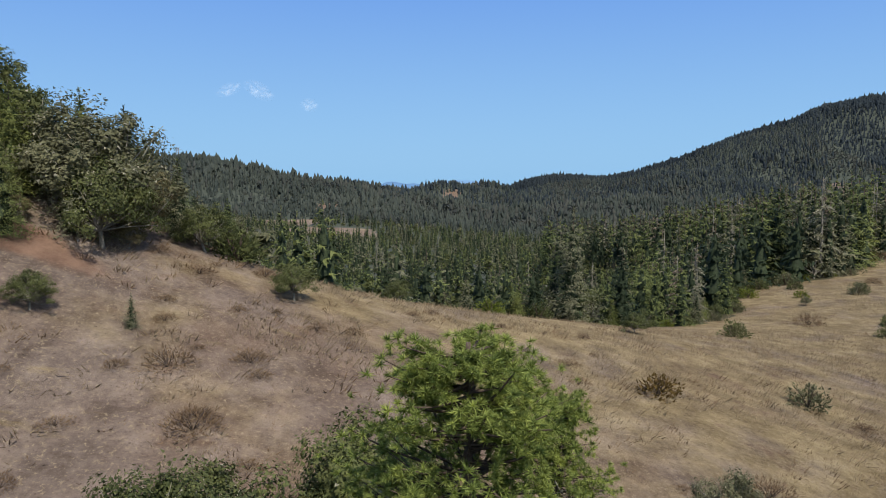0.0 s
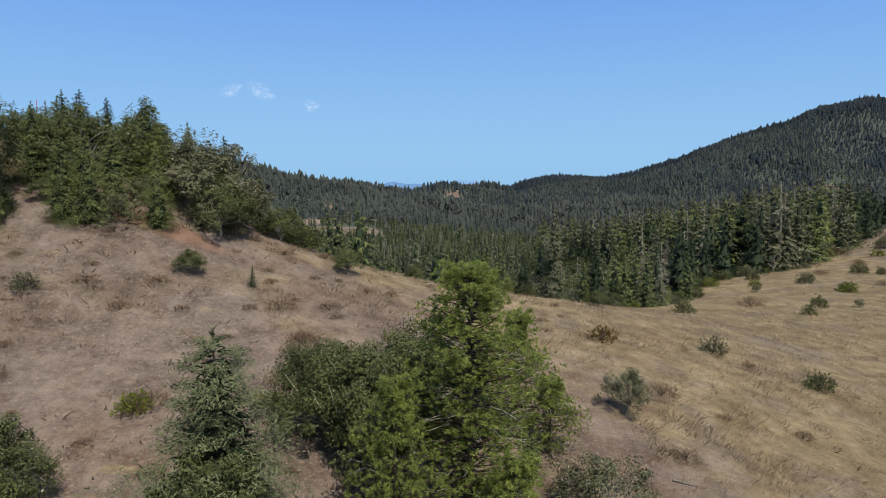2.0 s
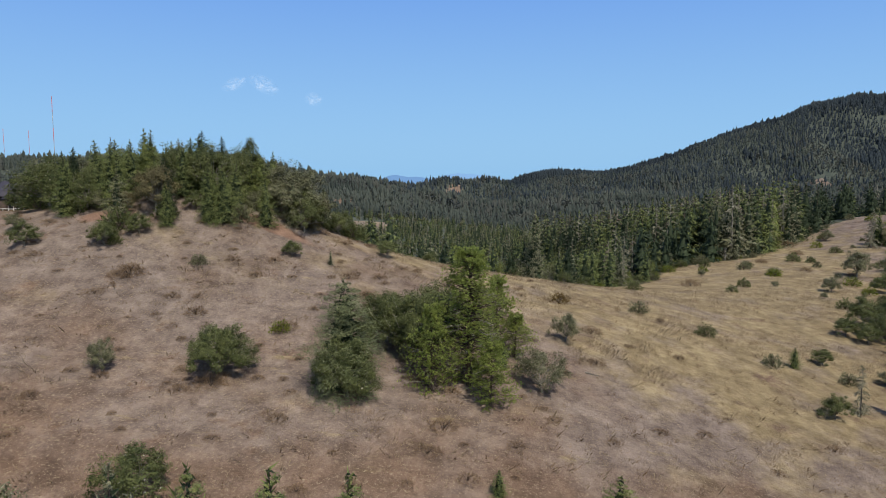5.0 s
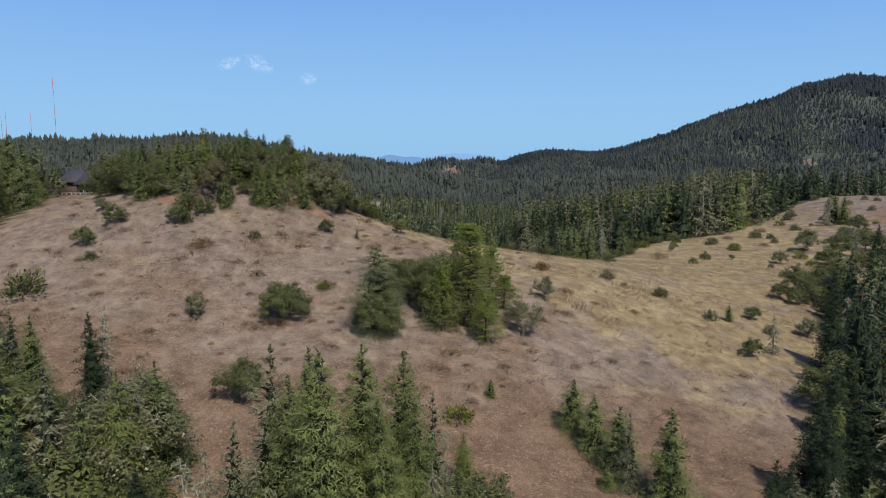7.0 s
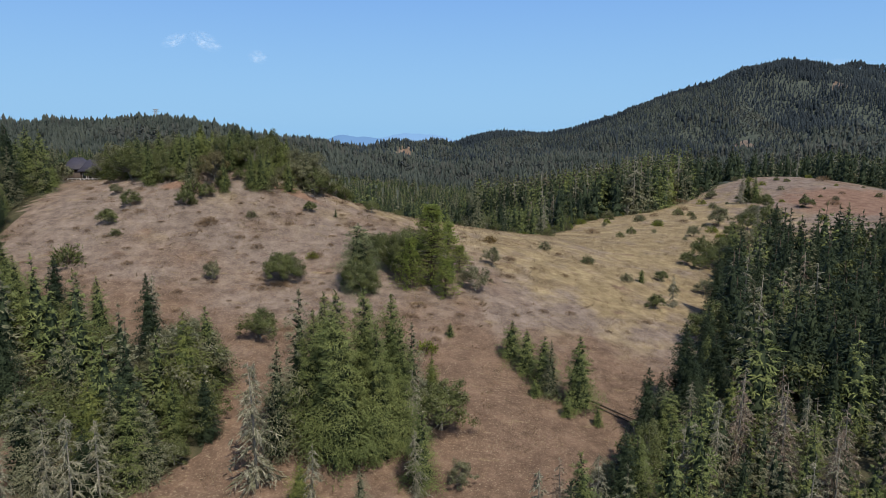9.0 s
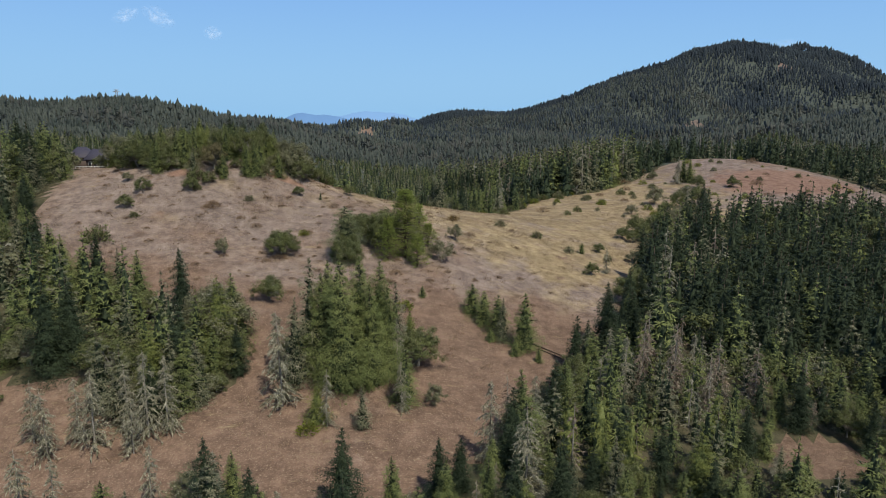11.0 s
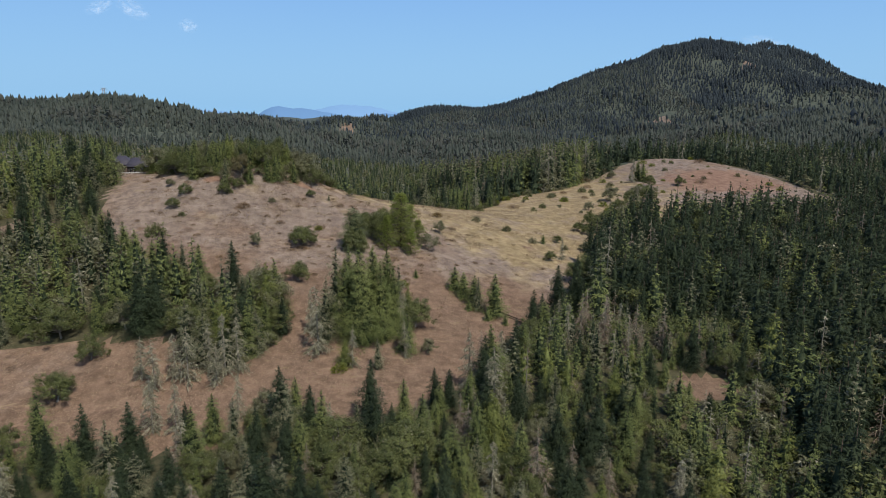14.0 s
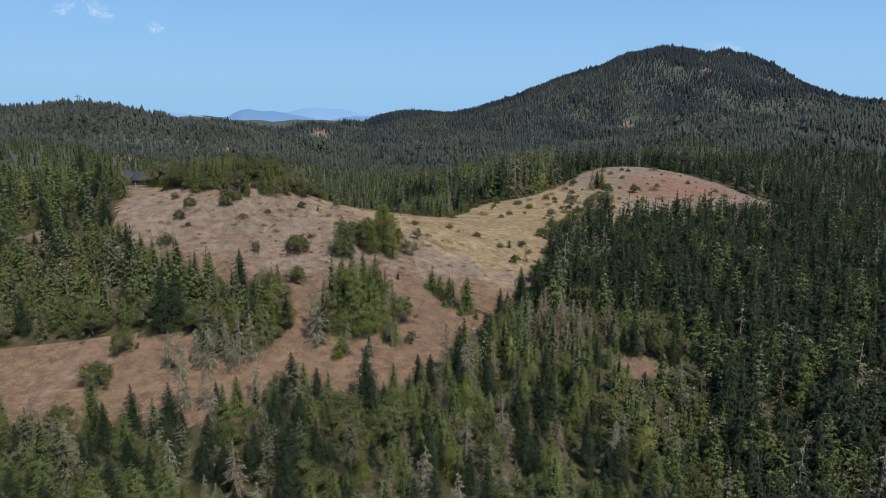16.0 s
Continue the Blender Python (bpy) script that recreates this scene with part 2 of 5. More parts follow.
def tube(geo, points, radii, sides=5, m=0):
    """A tapered tube along points."""
    p = np.asarray(points, float)
    d = np.gradient(p, axis=0)
    d /= np.linalg.norm(d, axis=1, keepdims=True) + 1e-9
    ref = np.array([0.31, 0.95, 0.05]) if abs(d[0, 2]) > 0.7 else np.array([0, 0, 1.0])
    u = np.cross(d, ref)
    u /= np.linalg.norm(u, axis=1, keepdims=True) + 1e-9
    w = np.cross(d, u)
    a = np.arange(sides) * 2 * math.pi / sides
    ring = (u[:, None] * np.cos(a)[None, :, None] + w[:, None] * np.sin(a)[None, :, None]) * np.asarray(radii)[:, None, None] + p[:, None]
    k = len(p)
    i = np.arange(k - 1)[:, None] * sides + np.arange(sides)[None]
    j = np.arange(k - 1)[:, None] * sides + (np.arange(sides)[None] + 1) % sides
    t = np.stack([np.stack([i, j, j + sides], -1), np.stack([i, j + sides, i + sides], -1)], 2).reshape(-1, 3)
    cap = [[(k - 1) * sides, (k - 1) * sides + s, (k - 1) * sides + s + 1] for s in range(1, sides - 1)]
    return geo.add(ring.reshape(-1, 3), np.concatenate([t, np.array(cap, int).reshape(-1, 3)]), m)


def blades(geo, root, way, side, length, width, bend, m=0):
    """Kite-shaped blades, folded along the middle. All arguments are arrays of one row a blade."""
    k = len(root)
    length, width, bend = (np.broadcast_to(np.asarray(x, float), (k,))[:, None] for x in (length, width, bend))
    down = np.array([[0, 0, -1.0]])
    mid = root + way * length * 0.5
    v = np.stack([root, mid + side * width + down * bend, root + way * length + down * bend * 1.5, mid - side * width + down * bend], 1)
    base = np.arange(k)[:, None] * 4
    t = np.concatenate([base + [[0, 1, 2]], base + [[0, 2, 3]]])
    return geo.add(v.reshape(-1, 3), t, np.concatenate([np.broadcast_to(m, (k,))] * 2))


def sprigs(geo, root, way, side, length, width, m=0):
    """Pointed single leaves or sprays, one triangle each."""
    k = len(root)
    length, width = (np.broadcast_to(np.asarray(x, float), (k,))[:, None] for x in (length, width))
    v = np.stack([root - side * width, root + side * width, root + way * length], 1)
    return geo.add(v.reshape(-1, 3), np.arange(3 * k).reshape(-1, 3), np.broadcast_to(m, (k,)))


def unit(v):
    return v / (np.linalg.norm(v, axis=-1, keepdims=True) + 1e-9)


# ---- trees, all one metre-true at the height given ----
def fir(rng, high, wide, pads, sprays, size, core=0.42, ragged=0.25, start=0.02, taper=0.92, gappy=0.0, slim=0.17, droop=0.14, fluffy=0.45, inner=4):
    """A conifer: drooping pads of foliage round the stem, each a heap of small sprays, over an inner mass coloured for
    crown shade. Returns trunk and crown.
    """
    trunk, crown = Geo(), Geo()
    lean = rng.normal(0, 0.010, 2) * high
    axis = lambda f: np.stack([lean[0] * f * f, lean[1] * f * f, f * high], -1)
    up = np.array([0, 0, 1.0])
    tube(trunk, axis(np.array([-0.04, 0.0, 0.3, 0.65, 0.98])), np.array([0.018, 0.016, 0.012, 0.007, 0.0015]) * high, 4)
    ph = rng.uniform(0, 6.28, 4)
    u = (np.arange(pads) + rng.uniform(0, 1, pads)) / pads
    f = start + (0.965 - start) * (1 - (1 - u) ** 0.66)
    a = np.arange(pads) * 2.39996 + rng.normal(0, 0.35, pads)
    lump = 1 + ragged * (0.5 * np.sin(2 * a + ph[0] + 7 * f) + 0.5 * np.sin(3 * a + ph[1] - 11 * f) + 0.5 * np.sin(15 * f + ph[2]))
    span = lambda g: 1.12 * wide * np.minimum(1.0, 0.70 + 1.8 * g) * (1 - g) ** taper + 0.010 * high
    n = span(f) * lump * rng.uniform(0.72, 1.10, pads)
    if gappy:
        n = np.where(rng.uniform(0, 1, pads) < gappy, 0.5 * n, n)
    rise = 0.42 * f - 0.14 + rng.normal(0, 0.06, pads)
    d = np.stack([np.cos(a), np.sin(a), 0 * a], -1)
    s = np.stack([-np.sin(a), np.cos(a), 0 * a], -1)
    k = pads * sprays
    rep = lambda q: np.repeat(q, sprays, 0)
    N, D, S = rep(n), rep(d), rep(s)
    e = unit(rng.normal(0, 1, (k, 3))) * rng.uniform(0.02, 1, (k, 1)) ** 0.45
    out = 0.66 + 0.44 * e[:, 0]
    wide_at = (0.30 * N + 0.012 * high) * (1 - 0.45 * e[:, 0])
    lift = rep(rise) * out * N + e[:, 2] * (0.085 * N + 0.011 * high) - droop * N * out * out - 0.10 * N * e[:, 1] ** 2
    root = axis(rep(f)) + D * (out * N)[:, None] + S * (e[:, 1] * wide_at)[:, None] + up * lift[:, None]
    face = unit(D * (0.45 + 0.45 * e[:, :1]) + S * (0.7 * e[:, 1:2]) + up * (0.55 + 0.6 * e[:, 2:]) + rng.normal(0, 0.22, (k, 3)))
    way = unit(D * 0.8 + S * (0.9 * e[:, 1])[:, None] + rng.normal(0, fluffy, (k, 3)) + up * (rep(rise) + 0.10)[:, None])
    way = unit(way - 0.8 * face * (way * face).sum(1, keepdims=True))
    side = unit(np.cross(face, way))
    z = size * rng.uniform(0.6, 1.4, k) * (0.5 + 0.5 * np.minimum(1, N / (0.5 * wide)))
    sprigs(crown, root - way * (0.4 * z)[:, None], way, side, 1.35 * z, slim * z)
    # inner sprays in the second, mostly darker slot: crown shade put into colour
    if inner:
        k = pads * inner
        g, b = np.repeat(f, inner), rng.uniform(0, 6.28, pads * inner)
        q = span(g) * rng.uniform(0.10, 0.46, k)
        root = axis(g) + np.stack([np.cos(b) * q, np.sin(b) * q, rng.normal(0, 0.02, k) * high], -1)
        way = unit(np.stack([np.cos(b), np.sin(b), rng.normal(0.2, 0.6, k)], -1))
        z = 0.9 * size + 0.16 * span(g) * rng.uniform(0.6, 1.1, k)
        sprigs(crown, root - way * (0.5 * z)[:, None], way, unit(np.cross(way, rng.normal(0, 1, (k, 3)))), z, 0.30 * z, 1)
    # core cones, likewise coloured for the shade inside the crown
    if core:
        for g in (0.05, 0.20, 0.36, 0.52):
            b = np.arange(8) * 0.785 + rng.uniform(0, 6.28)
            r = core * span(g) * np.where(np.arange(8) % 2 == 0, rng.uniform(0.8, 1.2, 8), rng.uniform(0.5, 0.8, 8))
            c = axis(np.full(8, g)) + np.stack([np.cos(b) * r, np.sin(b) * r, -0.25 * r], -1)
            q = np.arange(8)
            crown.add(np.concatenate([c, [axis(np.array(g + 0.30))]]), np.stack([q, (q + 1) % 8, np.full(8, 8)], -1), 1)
    top = axis(np.full(14, 0.95)) + up * rng.uniform(-0.03, 0.035, (14, 1)) * high
    b = rng.uniform(0, 6.28, 14)
    way = unit(np.stack([np.cos(b) * 0.6, np.sin(b) * 0.6, rng.uniform(0.3, 1.2, 14)], -1))
    sprigs(crown, top, way, unit(np.cross(way, rng.normal(0, 1, (14, 3)))), 0.030 * high, 0.0045 * high)
    return trunk, crown


def tier_fir(rng, high, wide, tiers, points, sprays=0, start=0.05):
    """A lighter conifer: overlapping ragged skirts of boughs, with loose sprays standing out of them."""
    trunk, crown = Geo(), Geo()
    tube(trunk, np.array([[0, 0, -0.05 * high], [0, 0, 0.3 * high], [0, 0, 0.85 * high]]), np.array([0.016, 0.012, 0.003]) * high, 4)
    for i in range(tiers):
        f = start + (1 - start) * (i / tiers) ** 0.95
        g = min(1.0, f + 2.3 / tiers * (1 - 0.3 * f))
        k = 2 * points
        a = (np.arange(k) + rng.uniform(-0.35, 0.35, k)) * 2 * math.pi / k + rng.uniform(0, 6.28)
        out = np.where(np.arange(k) % 2 == 0, rng.uniform(0.78, 1.18, k), rng.uniform(0.42, 0.66, k))
        rr = wide * min(1.0, 0.6 + 2.2 * f) * (1 - f) ** 0.75 * out * rng.uniform(0.85, 1.1) + 0.01 * high
        z = f * high - 0.22 * rr * out + rng.normal(0, 0.2 / tiers, k) * high
        c = rng.normal(0, 0.03, 2) * wide
        v = np.concatenate([np.stack([np.cos(a) * rr + c[0], np.sin(a) * rr + c[1], z], -1), [[c[0] * 0.3, c[1] * 0.3, g * high]]])
        n = np.arange(k)
        crown.add(v, np.stack([n, (n + 1) % k, np.full(k, k)], -1))
    if sprays:
        f = rng.uniform(start, 0.97, sprays)
        a = rng.uniform(0, 6.28, sprays)
        n = wide * np.minimum(1.0, 0.6 + 2.2 * f) * (1 - f) ** 0.72 * rng.uniform(0.95, 1.3, sprays) + 0.015 * high
        way = unit(np.stack([np.cos(a), np.sin(a), 0.5 * f - 0.32], -1))
        root = np.stack([0 * f, 0 * f, f * high], -1) + way * (0.3 * n)[:, None]
        blades(crown, root, way, np.stack([-np.sin(a), np.cos(a), 0 * a], -1), 0.75 * n, 0.17 * n, 0.10 * n)
    return trunk, crown


def snag(rng, high, wide, boughs, needles=0.0, twigs=15, thick=1.0):
    """A lichen-hung conifer with bare, drooping boughs."""
    trunk, limbs = Geo(), Geo()
    fs = np.array([-0.04, 0.0, 0.3, 0.7, 1.0])
    bendx = rng.normal(0, 0.02, 2) * high
    axis = lambda f: np.stack([bendx[0] * f * f, bendx[1] * f * f, f * high], -1)
    tube(trunk, axis(fs), np.array([0.017, 0.015, 0.011, 0.006, 0.002]) * high, 5)
    for _ in range(boughs):
        f = 0.06 + 0.92 * rng.uniform() ** 1.15
        a = rng.uniform(0, 2 * math.pi)
        n = wide * ((1 - f) ** 0.7 * 0.9 + 0.10) * rng.uniform(0.5, 1.1)
        d = np.array([math.cos(a), math.sin(a), 0])
        p0 = axis(np.array(f))
        s = np.array([0, 0.5, 1.0])
        up = rng.uniform(-0.05, 0.25)
        pts = p0 + d * (s * n)[:, None] + np.array([0, 0, 1.0]) * ((up * s - 0.55 * s ** 2) * n)[:, None]
        tube(limbs, pts, np.array([0.05, 0.035, 0.008]) * (0.5 + high / 30), 3)
        k = twigs
        u = rng.uniform(0.12, 1.0, k)
        root = np.stack([np.interp(u, s, pts[:, c]) for c in range(3)], -1)
        way = unit(d * rng.uniform(0.1, 1.0, (k, 1)) + rng.normal(0, 0.5, (k, 3)) + np.array([0, 0, -0.7]))
        sprigs(limbs, root, way, unit(np.cross(way, rng.normal(0, 1, (k, 3)))), (0.25 + 0.28 * n) * rng.uniform(0.6, 1.3, k), (0.05 + 0.012 * n) * thick, (rng.uniform(0, 1, k) < needles).astype(int))
    return trunk, limbs


def limb_paths(rng, start, ends, sag=0.0):
    for e in ends:
        s = np.linspace(0, 1, 5)[:, None]
        mid = rng.normal(0, 0.07, 3) * np.linalg.norm(e - start)
        yield start * (1 - s) + e * s + mid * np.sin(s * math.pi) + np.array([0, 0, -sag]) * (s * (1 - s)) * 4


def broadleaf(rng, high, wide, clumps, leaves, size, bare=0.0, low=0.06, flat=0.85, twigs=0, slim=0.36):
    """A spreading crown: a trunk that forks into limbs, each limb carrying clumps of leaves."""
    wood, crown = Geo(), Geo()
    d = unit(rng.normal(0, 1, (clumps, 3)))
    d[:, 2] = np.abs(d[:, 2]) * 1.0 - 0.35
    r = rng.uniform(0.35, 1.12, clumps) ** 0.6 * (1 + 0.24 * np.sin(3 * np.arctan2(d[:, 1], d[:, 0]) + rng.uniform(0, 6)))
    mid_z = high * (low + (1 - low) * 0.45)
    c = np.stack([d[:, 0] * r * wide * 0.82, d[:, 1] * r * wide * 0.82, mid_z + d[:, 2] * r * (high - mid_z) * 0.95], -1)
    c[:, 2] = np.clip(c[:, 2], high * low, high * 0.95)
    c[:, 2] -= 0.10 * high * (np.hypot(c[:, 0], c[:, 1]) / wide) ** 2
    fork = np.array([rng.normal(0, 0.05) * wide, rng.normal(0, 0.05) * wide, high * max(low * 0.9, 0.16)])
    tube(wood, np.array([[0, 0, -0.05 * high], [0, 0, 0.0], fork * [0.6, 0.6, 0.6], fork]), np.array([0.030, 0.026, 0.020, 0.017]) * high, 5)
    for pth in limb_paths(rng, fork, c[: max(6, clumps // 2)]):
        tube(wood, pth, np.array([0.012, 0.009, 0.006, 0.004, 0.002]) * high, 3)
    k = clumps * leaves
    src = np.repeat(c, leaves, 0)
    rad = np.repeat(rng.uniform(0.10, 0.28, clumps) * wide, leaves)[:, None]
    off = unit(rng.normal(0, 1, (k, 3))) * rng.uniform(0.15, 1.0, (k, 1)) ** 0.5 * rad * np.array([1, 1, flat])
    at = src + off
    at[:, 2] = np.maximum(at[:, 2], 0.05)
    face = unit(unit(off) + 0.7 * unit(at - np.array([0, 0, 0.35 * high])) + [0, 0, 0.3] + rng.normal(0, 0.35, (k, 3)))
    way = unit(off + rng.normal(0, 0.7, (k, 3)) * rad)
    way = unit(way - 0.8 * face * (way * face).sum(1, keepdims=True))
    side = unit(np.cross(face, way))
    z = size * rng.uniform(0.6, 1.3, k)
    sprigs(crown, at, way, side, z, slim * z, (rng.uniform(0, 1, k) < bare).astype(int))
    for q in range(twigs):
        e = c[q % clumps] * rng.uniform(0.95, 1.16) + rng.normal(0, 0.05, 3) * wide
        p0 = fork * 0.4 + e * 0.6
        kink = rng.normal(0, 0.09, 3) * wide
        tube(crown, np.array([p0, (p0 + e) / 2 + kink, e]), np.array([0.006, 0.005, 0.002]) * high, 3, 1)
    return wood, crown


def pine(rng, high, wide, whorls, per, tufts, needle, count, taper=0.6, least=0.16, thin=0.075, core=0.42, dead=0, swell=1.3):
    """A young pine: rising limbs that end in round tufts of long needles."""
    wood, crown = Geo(), Geo()
    fs = np.array([-0.03, 0.0, 0.3, 0.7, 1.0])
    tube(wood, np.stack([0 * fs, 0 * fs, fs * high], -1), np.array([0.019, 0.017, 0.013, 0.007, 0.003]) * high, 6)
    heart, lean = [], []
    ph = rng.uniform(0, 6.28, 3)
    span = lambda g, a: wide * min(1.0, 0.62 + swell * g) * max(least, 1 - g) ** taper * (1 + 0.22 * math.sin(2 * a + ph[0] + 6 * g) + 0.20 * math.sin(3 * a + ph[1] - 13 * g))
    for w in range(whorls):
        f = 0.04 + 0.94 * (w / (whorls - 1)) ** 0.85
        year = rng.uniform(0.88, 1.08)
        for _ in range(per):
            g = min(0.985, max(0.02, f + rng.normal(0, 0.3 / whorls)))
            a = rng.uniform(0, 2 * math.pi)
            n = span(g, a) * year * rng.uniform(0.66, 1.12)
            d = np.array([math.cos(a), math.sin(a), rng.normal(0.02, 0.16)])
            s = np.linspace(0, 1, 4)
            pts = np.array([0, 0, g * high]) + d * (s * n)[:, None] + np.array([0, 0, 1.0]) * ((0.02 + 0.15 * g) * s * n + 0.16 * n * s ** 3 - max(0.0, g - 0.88) * 1.5 * n * s)[:, None]
            tube(wood, pts, np.array([0.06, 0.045, 0.03, 0.012]) * high / 17, 3)
            u = rng.uniform(0.25, 1.0, tufts) ** 0.6
            u[0] = 1.0
            p = np.stack([np.interp(u, s, pts[:, c]) for c in range(3)], -1)
            p[1:] += rng.normal(0, 0.15, (tufts - 1, 3)) * n * np.array([1, 1, 0.5])
            heart.append(p)
            lean.append(unit(np.repeat([d * 0.6 + [0, 0, 0.6]], tufts, 0) + rng.normal(0, 0.3, (tufts, 3))))
    heart.append(np.array([[0, 0, high * 0.99], [0, 0, high * 0.955]]))
    lean.append(np.array([[0, 0, 1.0]] * 2))
    heart, lean = np.concatenate(heart), np.concatenate(lean)
    k = len(heart) * count
    way = unit(np.repeat(lean, count, 0) * 0.55 + unit(rng.normal(0, 1, (k, 3))))
    z = np.repeat(needle * rng.uniform(0.7, 1.3, len(heart)), count) * rng.uniform(0.8, 1.15, k)
    sprigs(crown, np.repeat(heart, count, 0), way, unit(np.cross(way, rng.normal(0, 1, (k, 3)))), z, thin * z)
    if core:
        g = np.array([0.06, 0.22, 0.40, 0.55, 0.7, 0.82, 0.93])
        tube(crown, np.stack([0 * g, 0 * g, g * high], -1), core * wide * np.minimum(1.0, 0.62 + swell * g) * np.maximum(least, 1 - g) ** taper * rng.uniform(0.8, 1.2, 7), 7, 1)
    for _ in range(dead):
        g, a = rng.uniform(0.08, 0.72), rng.uniform(0, 6.28)
        n = span(g, a)
        d = np.array([math.cos(a), math.sin(a), 0])
        p = np.array([0, 0, g * high]) + d * (np.array([0.45, 0.7, 0.88, 1.0]) * n)[:, None]
        p[1:] += rng.normal(0, 0.16, (3, 3))
        tube(crown, p, np.array([0.045, 0.035, 0.025, 0.008]), 3, 2)
        for _ in range(2):
            e = p[2] + unit(d + rng.normal(0, 0.6, 3)) * rng.uniform(0.3, 0.7)
            tube(crown, np.array([p[1], (p[1] + e) / 2 + rng.normal(0, 0.06, 3), e]), np.array([0.025, 0.018, 0.005]), 3, 2)
    return wood, crown


def bush(rng, high, wide, leaves, size, thin=0.26):
    """A low, many-stemmed shrub."""
    wood, crown = Geo(), Geo()
    for _ in range(7):
        a, q = rng.uniform(0, 6.28), rng.uniform(0.2, 0.8)
        e = np.array([math.cos(a) * wide * q, math.sin(a) * wide * q, high * rng.uniform(0.55, 0.9)])
        tube(wood, np.array([[0, 0, -0.05], e * [0.5, 0.5, 0.6], e]), np.array([0.03, 0.02, 0.006]) * max(high, 0.8), 3)
    d = unit(rng.normal(0, 1, (leaves, 3)))
    d[:, 2] = np.abs(d[:, 2])
    bump = 1 + 0.25 * np.sin(4 * np.arctan2(d[:, 1], d[:, 0]) + rng.uniform(0, 6)) * np.sin(5 * d[:, 2] + rng.uniform(0, 6))
    at = d * (rng.uniform(0.25, 1.0, leaves) ** 0.5 * bump)[:, None] * np.array([wide, wide, high * 0.9])
    way = unit(d + rng.normal(0, 0.5, (leaves, 3)) + [0, 0, 0.4])
    face = unit(d + [0, 0, 0.3] + rng.normal(0, 0.4, (leaves, 3)))
    z = size * rng.uniform(0.6, 1.3, leaves)
    sprigs(crown, at, way, unit(np.cross(face, way)), z, thin * z)
    return wood, crown


# ---- the lie of the land: broad swells (x, y, reach, rise) ----
KNOLL = [(-60, 60, 45, 16.0), (-100, 90, 60, 20.4), (-30, 45, 30, -5.3), (0, 20, 35, 7.3), (20, 60, 35, 6.7), (-40, 0, 40, 10.9),
         (-35, 15, 16, -2.1), (-45, 60, 18, 11.9), (-15, 62, 20, 3.9), (10, 85, 20, 2.4), (-200, 120, 60, 19.5), (-150, 0, 70, 10.8)]
MEADOW = [(60, 110, 50, 13.9), (130, 200, 60, 9.1), (50, 40, 40, 0.4), (100, 80, 60, 0.9), (10, -20, 40, -3.7), (60, -50, 50, 5.2),
          (180, 0, 90, 10.1), (220, 220, 80, 24.5), (150, 215, 30, -4.2), (65, 175, 30, 4.7), (190, 250, 35, 5.4)]
VALLEY = [(-60, -40, 45, -8.2), (-20, -80, 60, 15.8), (0, 170, 60, -11.1), (-100, 200, 80, 12.1), (0, -180, 90, -3.5), (120, -150, 90, -13.1),
          (-130, -120, 80, -8.4), (0, 125, 35, 6.2), (-70, 140, 40, -1.1), (35, -105, 45, -6.5)]
# far hills: x, y, reach along x, reach along y, rise
HILLS = [(-183, 850, 190, 130, 3.6), (-451, 760, 260, 200, 60.7), (-265, 1000, 90, 120, 20.5), (-92, 1020, 110, 110, 25.4), (86, 1180, 120, 90, 31.3), (-144, 760, 120, 90, 21.2), (1060, 1610, 174, 300, 183.0),
         (807, 1560, 111, 200, 40.6), (697, 1500, 278, 260, 97.6), (252, 1650, 83, 200, 40.5), (900, 700, 240, 200, 58.1), (520, 620, 170, 150, 26.0), (420, 420, 140, 130, 16.0), (1500, 1150, 380, 250, 82.2),
         (1897, 2200, 401, 300, 70.4), (-200, 480, 160, 120, 16.3), (7, 1010, 45, 45, 26.6), (81, 1130, 45, 45, 21.6), (604, 1560, 115, 200, 36.5), (-80, 500, 90, 60, -9.0), (-92, 670, 90, 50, 5.4),
         (-8, 700, 60, 50, -9.7), (-24, 840, 45, 40, 2.1), (125, 760, 120, 90, 12.5), (260, 980, 130, 90, 11.4), (-160, 560, 60, 50, -6.1), (1167, 1620, 35, 200, 59.1), (843, 1560, 57, 200, 12.5),
         (1332, 1650, 149, 200, 12.4)]


def height(x, y):
    x, y = np.asarray(x, float), np.asarray(y, float)
    z = -8.0 - 10.0 * (1 - np.exp(-np.maximum(y - 300.0, 0) / 500.0)) * np.exp(-((x - 60) / 500.0) ** 2) - 30.0 * (1 - np.exp(-np.maximum(-y - 260.0, 0) / 400.0))
    for cx, cy, r, a in KNOLL + MEADOW + VALLEY:
        z = z + a * np.exp(-((x - cx) ** 2 + (y - cy) ** 2) / (2.0 * r * r))
    for cx, cy, rx, ry, a in HILLS:
        z = z + a * np.exp(-(((x - cx) / rx) ** 2 + ((y - cy) / ry) ** 2) / 1.6)
    far = np.clip((np.hypot(x, y - 60) - 260) / 500, 0, 1)
    z = z + far * (8 * np.sin(x / 97 + 1.3 * np.sin(y / 143)) * np.sin(y / 118 + 0.7) + 3 * np.sin(x / 41 + y / 57)
                   + 11 * (np.abs(np.sin(x / 83 + y / 260 + 0.8 * np.sin(y / 170))) - 0.64) + 2.5)
    return z + 0.16 * np.sin(x / 9.7 + 2.3 * np.sin(y / 13.1)) * np.sin(y / 8.3 + 1.9 * np.sin(x / 15.7))


